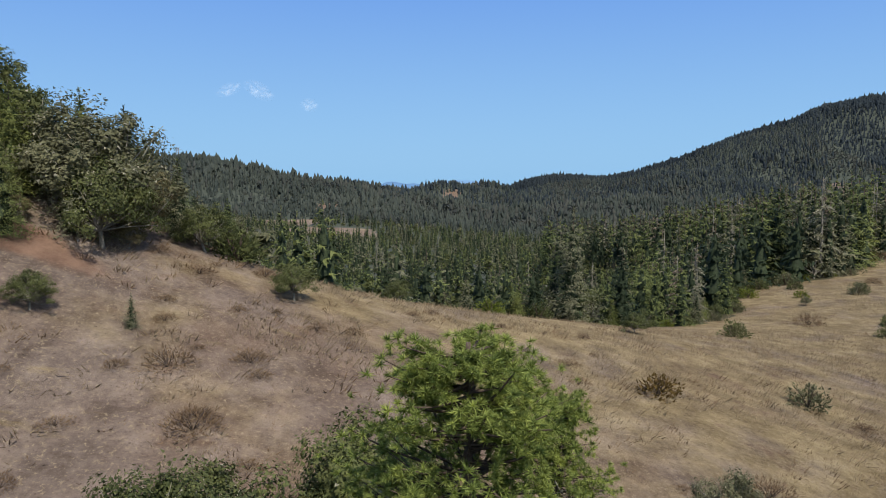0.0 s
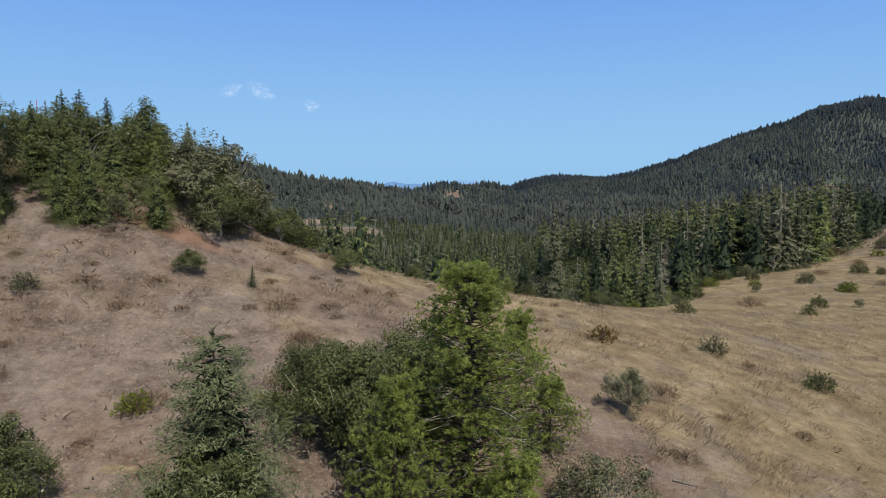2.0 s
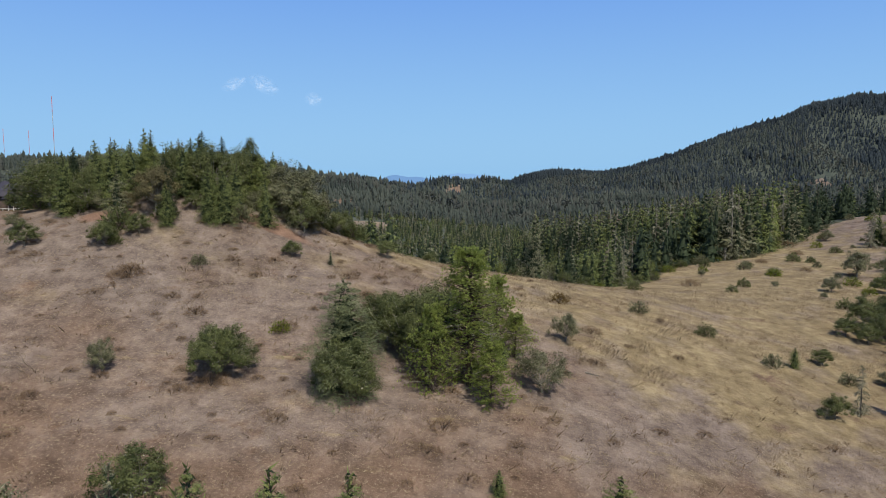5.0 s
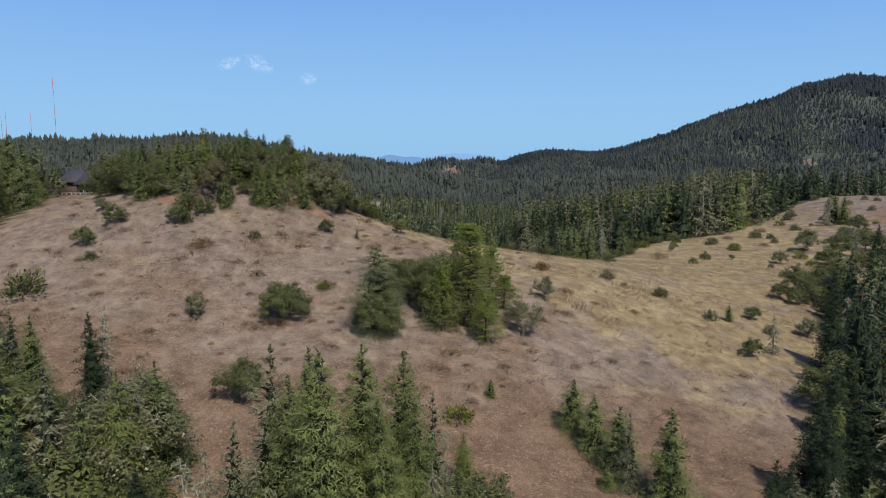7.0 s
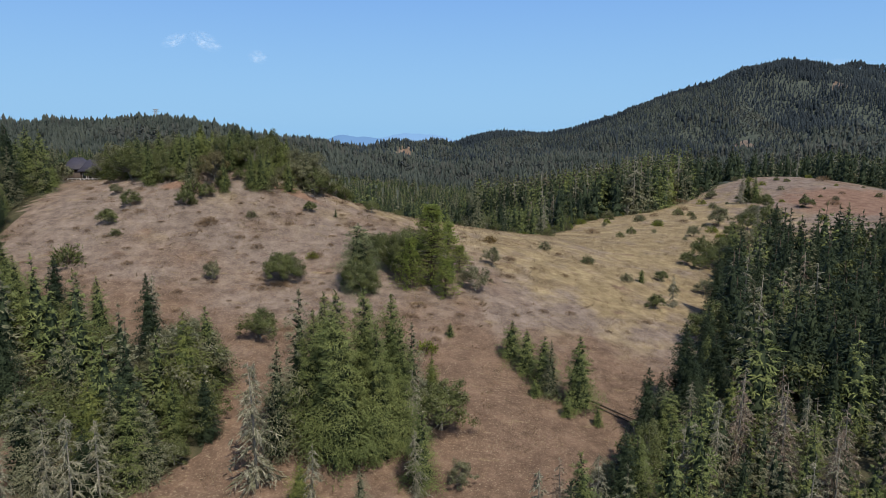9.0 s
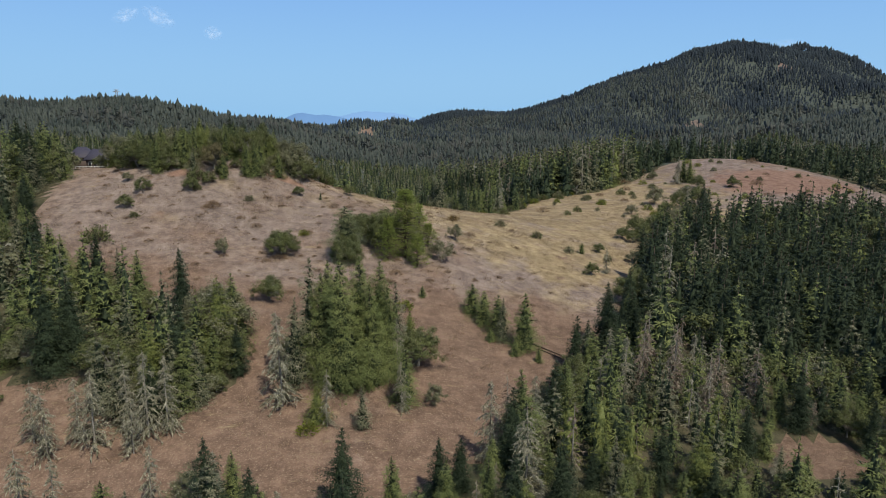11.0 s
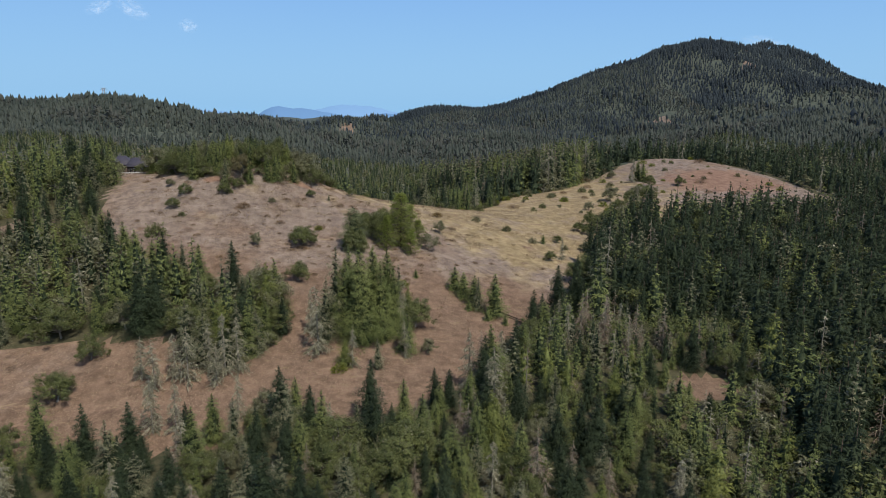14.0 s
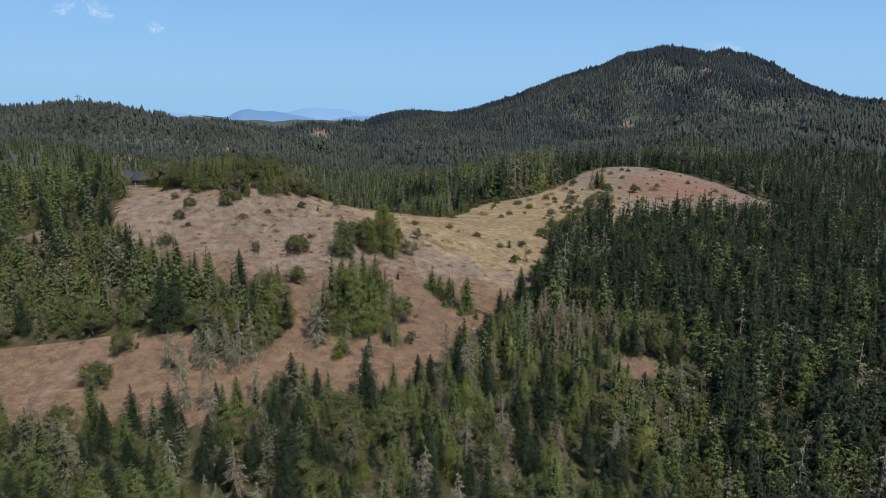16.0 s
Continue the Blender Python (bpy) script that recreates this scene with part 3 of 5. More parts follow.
def graded(lo, a, b, hi, step, grow):
    inner = list(np.arange(a, b + 0.1, step))
    out, s = [inner[-1]], step
    while out[-1] < hi:
        s *= grow
        out.append(out[-1] + s)
    back, s = [inner[0]], step
    while back[-1] > lo:
        s *= grow
        back.append(back[-1] - s)
    return np.array(back[:0:-1] + inner + out[1:])


gx, gy = graded(-4700, -140, 250, 4700, 3.0, 1.06), graded(-2500, -130, 270, 4700, 3.0, 1.06)
mx, my = np.meshgrid(gx, gy)
gv = np.stack([mx, my, height(mx, my)], -1).reshape(-1, 3)
ii = (np.arange(len(gy) - 1)[:, None] * len(gx) + np.arange(len(gx) - 1)[None]).ravel()


# ---- where grass lies open ----
def inside(poly, x, y):
    p = np.asarray(poly, float)
    hit = np.zeros(np.shape(x), bool)
    for (x0, y0), (x1, y1) in zip(p, np.roll(p, -1, 0)):
        cross = ((y0 > y) != (y1 > y)) & (x < (x1 - x0) * (y - y0) / (y1 - y0 + 1e-12) + x0)
        hit ^= cross
    return hit


OPEN_SLOPE = [(-92, 78), (-90, 40), (-86, 20), (-72, 4), (-55, -7), (-42, -12), (-34, -20), (-31, -33), (-42, -44), (-54, -30), (-71, -27), (-95, -24), (-130, -28),
              (-130, -48), (-90, -58), (-74, -64), (-58, -68), (-42, -70), (-30, -62), (-14, -66), (2, -59), (15, -43), (27, -28), (42, -12), (50, 0), (58, 18), (71, 37), (74, 54)]
OPEN_MEADOW = [(71, 37), (78, 56), (84, 66), (110, 76), (150, 92), (200, 98), (262, 104), (262, 130), (245, 150), (240, 190), (212, 250), (182, 246), (160, 232), (138, 212), (104, 178),
               (80, 172), (66, 152), (58, 134), (42, 121), (24, 108), (8, 95), (-8, 84), (-14, 74), (-20, 60), (-24, 52), (-36, 45), (-50, 39), (-64, 46), (-78, 62), (-84, 80), (-92, 78), (-60, 10), (20, -10)]
# bare patches in the far woods: x, y, rx, ry
GLADES = [(-8, 652, 13, 12), (13, 966, 17, 10), (-12, 948, 10, 7), (32, 985, 12, 6), (63, 1085, 24, 12), (90, 1091, 14, 8), (40, 860, 7, 7), (70, 905, 7, 9), (-78, 492, 36, 30), (-122, 542, 24, 18), (-104, 611, 12, 6), (-55, 452, 14, 8), (-196, 544, 14, 9),
          (214, 783, 26, 11), (485, 1033, 36, 13), (652, 1163, 32, 14), (683, 1190, 22, 10), (595, 499, 40, 15), (640, 484, 20, 9), (955, 1341, 20, 12), (898, 1375, 14, 9), (1060, 1480, 30, 14), (62, -53, 9, 6), (-110, 28, 9, 7), (-93, 80, 13, 11)]


def is_open(x, y):
    o = inside(OPEN_SLOPE, x, y) | inside(OPEN_MEADOW, x, y)
    for cx, cy, rx, ry in GLADES:
        o |= ((x - cx) / rx) ** 2 + ((y - cy) / ry) ** 2 < 1
    return o


tri = np.concatenate([np.stack([ii, ii + 1, ii + len(gx) + 1], -1), np.stack([ii, ii + len(gx) + 1, ii + len(gx)], -1)])
mid = gv[tri].mean(1)
ground = part("ground", Geo().add(gv, tri, np.where(is_open(mid[:, 0], mid[:, 1]), 0, np.where(mid[:, 1] > 240, 2, 1))), [GROUND, FLOOR, UNDERGROWTH], smooth=True)
tagged(ground, "dry mauve-brown and straw-coloured hill grassland with wooded floor", "ground", kind="structure")

# ---- kinds of trees, each built once ----
STORE = {}


def kind(key, name, maker, mats, label, category, parts=("trunk", "crown"), wood=None):
    """Four or so variants of one kind; the first of each stands for the copies to be taken from."""
    STORE.setdefault(key, []).append(dict(maker=maker, mats=mats, name=name, label=label, category=category, parts=parts, wood=wood or BARK, first=None))


def plant(key, variant, x, y, high, turn, squash=1.0, group="", sink=0.0):
    """Puts one tree of a kind on the land, scaled to its height."""
    opts = STORE[key]
    k = opts[variant % len(opts)]
    z = float(height(x, y)) - sink
    if k["first"] is None:
        wood, crown, h0 = k["maker"]()
        base = new(k["name"])
        part(k["parts"][0], wood, k["wood"], base)
        part(k["parts"][1], crown, k["mats"], base)
        tagged(base, k["label"], k["category"], group)
        k["first"], k["h0"] = base, h0
        s = high / h0
        base.matrix_basis = Matrix.LocRotScale((x, y, z), Euler((0, 0, turn)), (s * squash, s * squash, s))
        return base
    s = high / k["h0"]
    ob = k["first"]
    m = Matrix.LocRotScale((x, y, z), Euler((0, 0, turn)), None)
    c = copy_thing(ob, m)
    c.scale = (s * squash, s * squash, s)
    if group:
        tagged(c, group=group)
    return c


def rg(seed):
    return np.random.default_rng(seed)


for q in range(5):
    kind("fir", "fir_tree", lambda q=q: (*fir(rg(10 + q), 18, (5.4, 5.9, 5.0, 5.6, 4.6)[q], 160, 44, 0.37, ragged=0.28, taper=(0.9, 1.0, 0.82, 0.95, 0.88)[q]), 18), [(FIR, FIR_DARK_AND_SHADE, FIR, FIR, FIR_DARK_AND_SHADE)[q], FIR_DARK_AND_SHADE], "tall dark green fir with drooping boughs", "fir tree")
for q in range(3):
    kind("dark_fir", "dark_fir", lambda q=q: (*fir(rg(15 + q), 18, (4.4, 4.9, 4.2)[q], 150, 44, 0.37, ragged=0.26), 18), [FIR_DARK_AND_SHADE, FIR_DARK_AND_SHADE], "tall blackish green fir in a dense wood", "fir tree")
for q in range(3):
    kind("grey_fir", "lichened_fir", lambda q=q: (*fir(rg(20 + q), 18, 5.2, 130, 40, 0.36, core=0.30, ragged=0.45, gappy=0.25, inner=3), 18), [FIR_GREY, FIR_DARK_AND_SHADE], "grey-green fir thinly needled and hung with lichen", "fir tree")
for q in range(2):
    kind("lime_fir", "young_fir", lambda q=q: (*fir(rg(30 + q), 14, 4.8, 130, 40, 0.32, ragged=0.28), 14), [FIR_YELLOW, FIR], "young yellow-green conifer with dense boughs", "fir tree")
for q in range(3):
    kind("snag", "dead_tree", lambda q=q: (*snag(rg(40 + q), 15, 3.7, 105, 0.30, 16, 1.05), 15), [LICHEN, FIR_GREY], "half-dead conifer with bare boughs draped in pale lichen", "dead tree", ("trunk", "crown"), BARK_GREY)
kind("brown_snag", "dead_tree", lambda: (*snag(rg(50), 15, 3.4, 100, 0.3, 15), 15), [DEAD, LICHEN], "dead conifer with brown-grey drooping boughs", "dead tree", ("trunk", "crown"), BARK_GREY)
for q in range(4):
    kind("oak", "oak_tree", lambda q=q: (*broadleaf(rg(60 + q), 8, 4.0, 84, 120, 0.20, 0.02, low=0.0, twigs=10), 8), [OAK, LICHEN], "spreading dark green oak with lichened twigs", "oak tree", wood=BARK_GREY)
for q in range(3):
    kind("grey_oak", "oak_tree", lambda q=q: (*broadleaf(rg(70 + q), 8, 3.9, 74, 120, 0.20, 0.05, low=0.0, twigs=18), 8), [OAK_GREY, LICHEN], "grey-green oak heavily grown with pale lichen", "oak tree", wood=BARK_GREY)
for q in range(2):
    kind("brown_oak", "oak_tree", lambda q=q: (*broadleaf(rg(80 + q), 7, 3.6, 60, 110, 0.20, 0.03, twigs=10), 7), [OAK_BROWN, OAK_GREY], "oak with dull leaves browned by drought", "oak tree", wood=BARK_GREY)
for q in range(3):
    kind("pine", "pine_tree", lambda q=q: (*fir(rg(90 + q), 10, 3.5, 120, 52, 0.27, taper=0.78, ragged=0.28, fluffy=0.8, slim=0.13, droop=0.02), 10), [FIR, FIR_DARK_AND_SHADE], "young bright green pine with long needles", "pine tree")
for q in range(3):
    kind("shrub", "shrub", lambda q=q: (*bush(rg(100 + q), 1.6, 1.1, 700, 0.20), 1.6), [(OAK, OAK_GREY, OAK)[q]], "small round green shrub on dry grass", "shrub", ("stem", "foliage"))
kind("lime_shrub", "shrub", lambda: (*bush(rg(110), 1.6, 1.2, 420, 0.26), 1.6), [LIME], "yellow-green leafy shrub on dry grass", "shrub", ("stem", "foliage"))
kind("rust_shrub", "shrub", lambda: (*bush(rg(111), 1.6, 1.3, 420, 0.26), 1.6), [RUST], "orange-tinged shrub on dry grass", "shrub", ("stem", "foliage"))
for q in range(3):
    kind("dry_shrub", "dry_shrub", lambda q=q: (*bush(rg(112 + q), 0.9, 1.1, 700, 0.20, 0.09), 0.9), [DRY], "leafless brown dry shrub", "shrub", ("stem", "foliage"))

# ---- the pine clump on the slope ----
kind("big_pine", "pine_tree", lambda: (*pine(rg(201), 16.4, 3.8, 36, 12, 13, 0.175, 46, taper=0.32, least=0.02, thin=0.065, core=0.0, dead=70, swell=0.7), 16.4), [PINE, FIR_DARK_AND_SHADE, LICHEN], "tall bright green pine with long needle tufts, in a clump", "pine tree")
for q in range(2):
    kind("clump_pine", "pine_tree", lambda q=q: (*pine(rg(202 + q), 10.0, 4.0, 28, 10, 7, 0.20, 50, thin=0.065, taper=0.62, core=0.0, dead=14), 10.0), [PINE, FIR_DARK_AND_SHADE, LICHEN], "young bright green pine with long needle tufts, in a clump", "pine tree")
kind("clump_oak", "oak_tree", lambda: (*broadleaf(rg(211), 8.0, 4.6, 120, 210, 0.17, 0.01, low=0.0, twigs=36), 8.0), [OAK, LICHEN], "bushy dark green oak with lichened twigs", "oak tree", wood=BARK_GREY)
kind("clump_oak", "oak_tree", lambda: (*broadleaf(rg(212), 8.0, 4.4, 110, 210, 0.17, 0.02, low=0.0, twigs=60), 8.0), [OAK, LICHEN], "bushy dull green oak with lichened twigs", "oak tree", wood=BARK_GREY)
kind("open_oak", "oak_tree", lambda: (*broadleaf(rg(213), 6.4, 3.9, 64, 110, 0.18, 0.04, low=0.04, twigs=50), 6.4), [OAK_GREY, LICHEN], "thin grey-green oak with bare lichened limbs", "oak tree", wood=BARK_GREY)
kind("clump_fir", "fir_tree", lambda: (*fir(rg(221), 11.8, 3.9, 230, 90, 0.21, taper=0.58, ragged=0.30, fluffy=0.7, start=0.01, slim=0.14), 11.8), [FIR_SOFT, FIR_DARK_AND_SHADE], "broad green fir with lichen on its boughs", "fir tree")
CLUMP = [("big_pine", 0, 0.6, 16.0, 16.6, 1.2), ("clump_pine", 0, -3.8, 13.4, 10.2, 0.9), ("clump_pine", 1, 3.0, 11.8, 7.6, 1.2), ("clump_pine", 1, 4.8, 28.0, 10.0, 1.0), ("clump_oak", 0, -7.6, 22.0, 9.4, 0.9),
         ("clump_oak", 1, -4.6, 19.5, 11.4, 0.8), ("clump_oak", 1, -10.0, 24.6, 8.4, 0.85), ("clump_oak", 0, -3.0, 27.0, 9.6, 0.9), ("clump_fir", 0, -13.8, 12.2, 12.9, 1.25), ("clump_oak", 0, -13.2, 10.6, 8.4, 0.85), ("clump_oak", 0, -28.6, 13.8, 7.2, 1.1),
         ("open_oak", 0, 9.7, 17.9, 6.4, 1.0), ("clump_pine", 0, 7.2, 26.4, 6.0, 1.25), ("pine", 1, 5.2, 22.6, 3.4, 1.2), ("open_oak", 0, 15.6, 36.0, 5.2, 0.8), ("grey_oak", 1, -41.6, 12.4, 4.8, 0.8)]
for q, (key, var, x, y, hi, fat) in enumerate(CLUMP):
    plant(key, var, x, y, hi, 0.9 * q, fat, "trees of the pine clump")

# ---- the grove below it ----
kind("grove_fir", "fir_tree", lambda: (*fir(rg(231), 20, 5.6, 280, 64, 0.31, taper=0.78, ragged=0.32, fluffy=0.6, slim=0.15), 20), [FIR, FIR_DARK_AND_SHADE], "big full green fir in a grove", "fir tree")
kind("grove_fir", "fir_tree", lambda: (*fir(rg(232), 20, 5.2, 270, 64, 0.31, taper=0.82, ragged=0.32, fluffy=0.6, slim=0.15), 20), [FIR, FIR_DARK_AND_SHADE], "big full green fir in a grove", "fir tree")
GROVE = [("grove_fir", 1, -17.5, -33.0, 17.0, 0.85), ("grove_fir", 0, -9.0, -34.5, 16.5, 0.75), ("grove_fir", 1, -6.2, -32.0, 15.0, 0.85), ("oak", 2, -21.0, -29.0, 9.0, 0.8),
         ("grove_fir", 0, -13.9, -35.7, 20.6, 0.9), ("grove_fir", 1, -10.8, -31.8, 19.5, 0.9), ("grove_fir", 1, -7.4, -28.8, 17.8, 0.85), ("grey_fir", 0, -19.5, -31.1, 18.7, 0.85), ("grove_fir", 0, -16.0, -28.5, 17.0, 0.9),
         ("grey_fir", 1, -4.6, -29.0, 14.5, 0.8), ("oak", 0, -0.6, -28.2, 9.2, 1.0), ("snag", 0, -23.8, -40.4, 16.0, 1.0), ("snag", 1, -4.6, -32.5, 11.5, 0.9), ("pine", 2, -4.0, -39.5, 9.6, 0.9),
         ("snag", 2, -4.6, -41.5, 8.5, 0.9), ("grey_oak", 2, 1.1, -39.6, 4.4, 0.9), ("oak", 1, -28.9, -8.1, 6.4, 1.0), ("snag", 1, -16.5, -46.0, 9.5, 0.8), ("grey_fir", 2, -11.0, -46.5, 6.5, 1.0),
         ("lime_fir", 0, -18.0, -45.0, 6.0, 1.2), ("grey_fir", 2, -22.0, -35.0, 14.0, 0.9), ("lime_fir", 1, -1.5, -21.0, 6.0, 1.0), ("oak", 3, -36.0, -19.0, 9.5, 0.9), ("lime_fir", 0, -35.5, -27.0, 13.5, 0.95),
         ("grey_oak", 0, -38.5, -15.5, 9.5, 0.9), ("oak", 2, -32.5, -30.0, 8.0, 0.9), ("grey_oak", 1, -40.0, -20.0, 11.0, 0.8), ("snag", 0, -25.5, -32.0, 11.0, 0.8)]
for q, (key, var, x, y, hi, fat) in enumerate(GROVE):
    plant(key, var, x, y, hi * (1.1 if "fir" in key else 1.0), 1.7 * q, fat if "snag" in key else 1.1 * fat, "trees of the grove")
PINE_ROW = [("pine", 0, 13.0, -6.8, 6.8, 1.3), ("pine", 1, 14.9, -10.6, 7.4, 1.3), ("pine", 2, 17.0, -14.6, 8.6, 1.2), ("grey_fir", 0, 17.6, -17.0, 9.4, 0.9), ("pine", 1, 21.6, -19.0, 11.8, 1.0),
            ("pine", 0, 19.0, -22.0, 3.6, 1.2), ("pine", 2, 23.4, -23.4, 2.8, 1.2), ("pine", 1, 15.0, -17.5, 3.0, 1.3)]
for q, (key, var, x, y, hi, fat) in enumerate(PINE_ROW):
    plant(key, var, x, y, hi, 2.1 * q, fat, "pines in a row on the slope")


# ---- woods ----
def scatter(seed, box, gap, keep):
    """Jittered places at least about a gap apart, where keep(x, y) holds."""
    r = rg(seed)
    xs, ys = np.meshgrid(np.arange(box[0], box[1], gap), np.arange(box[2], box[3], gap))
    x = (xs + r.uniform(-0.42, 0.42, xs.shape) * gap).ravel()
    y = (ys + r.uniform(-0.42, 0.42, ys.shape) * gap).ravel()
    ok = keep(x, y)
    return x[ok], y[ok], r


KNOLL_WOOD = [(-92, 80), (-78, 62), (-64, 47), (-50, 40), (-36, 46), (-24, 53), (-18, 66), (-26, 84), (-46, 94), (-80, 98)]
x, y, r = scatter(5, (-95, -14, 38, 100), 4.1, lambda x, y: inside(KNOLL_WOOD, x, y) & (np.hypot((x + 93) / 13, (y - 80) / 11) > 1))
for q in range(len(x)):
    c = r.uniform()
    key = "oak" if c < 0.16 else "grey_oak" if c < 0.24 else "fir" if c < 0.74 else "brown_oak" if c < 0.77 else "lime_fir" if c < 0.84 else "grey_fir"
    plant(key, int(r.integers(4)), x[q], y[q], r.uniform(6.4, 11.2) * np.interp(x[q] / y[q], [-0.62, -0.46, -0.38, -0.30], [1.0, 1.0, 0.72, 0.55]) * (0.98 if "fir" in key else 1.08), r.uniform(0, 6.28), r.uniform(0.9, 1.2), "trees on the knoll")


def forest(name, label, spots, kinds, mats, weights, soft=False):
    """Woods that nobody could count: trees of several shapes joined in one mesh. spots: x, y, height, kind, turn, girth."""
    x, y, hi, pick, turn, fat = spots
    z = height(x, y) - 0.2
    V, T, M, n = [], [], [], 0
    for k, (tv, tt, tm, h0) in enumerate(kinds):
        w = np.nonzero(pick == k)[0]
        if not len(w):
            continue
        s = hi[w] / h0
        c, sn = np.cos(turn[w]), np.sin(turn[w])
        px = (tv[None, :, 0] * c[:, None] - tv[None, :, 1] * sn[:, None]) * (s * fat[w])[:, None] + x[w][:, None]
        py = (tv[None, :, 0] * sn[:, None] + tv[None, :, 1] * c[:, None]) * (s * fat[w])[:, None] + y[w][:, None]
        pz = tv[None, :, 2] * s[:, None] + z[w][:, None]
        V.append(np.stack([px, py, pz], -1).reshape(-1, 3))
        T.append((tt[None] + (np.arange(len(w)) * len(tv))[:, None, None] + n).reshape(-1, 3))
        M.append(np.tile(tm, len(w)))
        n += len(w) * len(tv)
    g = Geo()
    g.v, g.t, g.m = V, T, M
    ob = part(name, g, mats, smooth=soft)
    return tagged(ob, label, "forest", kind="stuff")


def joined(wood, crown, h0, wood_slot, crown_slot):
    a, b = wood.arrays(), crown.arrays()
    slots = np.where(b[2] > 0, crown_slot[-1], crown_slot[0])
    return np.concatenate([a[0], b[0]]), np.concatenate([a[1], b[1] + len(a[0])]), np.concatenate([np.full(len(a[1]), wood_slot), slots]), h0


# near woods: slots 0 bark, 1 grey bark, 2 fir, 3 dark fir and crown shade, 4 yellow, 5 grey, 6 oak, 7 grey oak, 8
# lichen, 9 dead brown
NEAR_MATS = [BARK, BARK_GREY, FIR, FIR_DARK_AND_SHADE, FIR_YELLOW, FIR_GREY, OAK, OAK_GREY, LICHEN, DEAD]
NEAR = []
for q in range(3):
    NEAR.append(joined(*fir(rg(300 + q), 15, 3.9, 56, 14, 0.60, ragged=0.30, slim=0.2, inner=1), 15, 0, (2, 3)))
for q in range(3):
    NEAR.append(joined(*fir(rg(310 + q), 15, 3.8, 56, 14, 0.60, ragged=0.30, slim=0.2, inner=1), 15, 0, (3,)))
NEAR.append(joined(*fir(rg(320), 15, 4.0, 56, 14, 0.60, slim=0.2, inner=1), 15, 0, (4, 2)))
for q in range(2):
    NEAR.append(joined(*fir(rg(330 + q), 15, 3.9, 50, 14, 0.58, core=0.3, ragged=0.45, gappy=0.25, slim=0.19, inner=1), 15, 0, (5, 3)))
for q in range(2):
    NEAR.append(joined(*broadleaf(rg(340 + q), 10, 4.8, 40, 18, 0.62), 10, 1, (6, 7)))
NEAR.append(joined(*broadleaf(rg(350), 10, 4.6, 40, 17, 0.60, 0.06), 10, 1, (7, 8)))
NEAR.append(joined(*snag(rg(360), 15, 3.4, 34, 0.25, 11, 1.7), 15, 1, (8, 5)))
NEAR.append(joined(*snag(rg(361), 15, 3.2, 34, 0.15, 11, 1.6), 15, 1, (9, 8)))
EDGE_KEYS = ["fir", "fir", "fir", "dark_fir", "dark_fir", "dark_fir", "lime_fir", "grey_fir", "grey_fir", "oak", "oak", "grey_oak", "snag", "brown_snag"]


def beside_open(x, y, reach):
    o = np.zeros(np.shape(x), bool)
    for a in range(8):
        o |= is_open(x + reach * math.cos(a * 0.785), y + reach * math.sin(a * 0.785))
    return o


def near_wood(name, label, seed, box, gap, keep, hi, weights, edge=0.0, group="", close=None):
    """Trees at the wood's edge, beside open grass, are things of their own; those behind are joined."""
    x, y, r = scatter(seed, box, gap, lambda x, y: keep(x, y) & ~is_open(x, y))
    k = len(x)
    w = np.asarray(weights, float)
    pick = r.choice(len(w), k, p=w / w.sum())
    tall = (hi[0] + (hi[1] - hi[0]) * r.beta(1.6, 1.6, k)) * np.where(r.uniform(0, 1, k) < 0.25, 0.62, 1.0) * np.where(pick >= 9, np.where(pick >= 12, 0.95, 0.76), 1.0)
    turn, fat = r.uniform(0, 6.28, k), r.uniform(0.9, 1.25, k)
    if edge:
        front = beside_open(x, y, edge) & (np.hypot(x, y) < 130)
        if close is not None:
            front |= close(x, y)
        for q in np.nonzero(front)[0]:
            plant(EDGE_KEYS[pick[q]], int(pick[q] + q), x[q], y[q], tall[q] * r.uniform(0.62, 1.15), turn[q], fat[q], group)
        x, y, tall, pick, turn, fat = (v[~front] for v in (x, y, tall, pick, turn, fat))
    return forest(name, label, (x, y, tall, pick, turn, fat), NEAR, NEAR_MATS, weights)


CONIFERS = [8, 8, 8, 1.8, 1.8, 1.8, 2.0, 4.5, 4.5, 3.0, 3.0, 2.0, 1.2, 0.3]
MIXED = [9, 9, 9, 2.0, 2.0, 2.0, 2.4, 4.0, 4.0, 4.5, 4.5, 3.0, 4.6, 4.4]
DARK = [1.0, 1.0, 1.0, 9, 9, 9, 0.3, 0.4, 0.4, 1.4, 1.4, 0.4, 0.6, 0.4]
seen = lambda x, y: (x > -55 - 0.42 * (y + 215)) & (x < 5 + 1.04 * (y + 215))
near_wood("clearing_wood", "dense green fir wood beside a dry clearing", 21, (-190, -26, -50, 95), 5.0, lambda x, y: (y > -52) & (x < -20) & ~inside(KNOLL_WOOD, x, y) & seen(x, y), (11, 18), CONIFERS, 6.0, "firs at the edge of the clearing wood")
near_wood("hollow_wood", "mixed wood of firs, oaks and lichened dead trees", 22, (-190, 102, -125, -20), 4.2, lambda x, y: (((x < 18) & (y <= -52)) | ((x >= 18) & (y < -22))) & (x < 92 + 0.42 * (y + 22)) & seen(x, y), (7.5, 13.5), MIXED, 6.0, "trees at the edge of the hollow", lambda x, y: (y > -112) & (y < -58) & (x > -85) & (x < 42))
near_wood("slope_wood", "dense dark green fir wood on the slope", 23, (18, 330, -125, 110), 5.5, lambda x, y: (x > 18) & ((y >= -22) | (x > 92 + 0.42 * (y + 22))) & seen(x, y), (13, 21), DARK, 5.0, "trees at the edge of the slope wood")

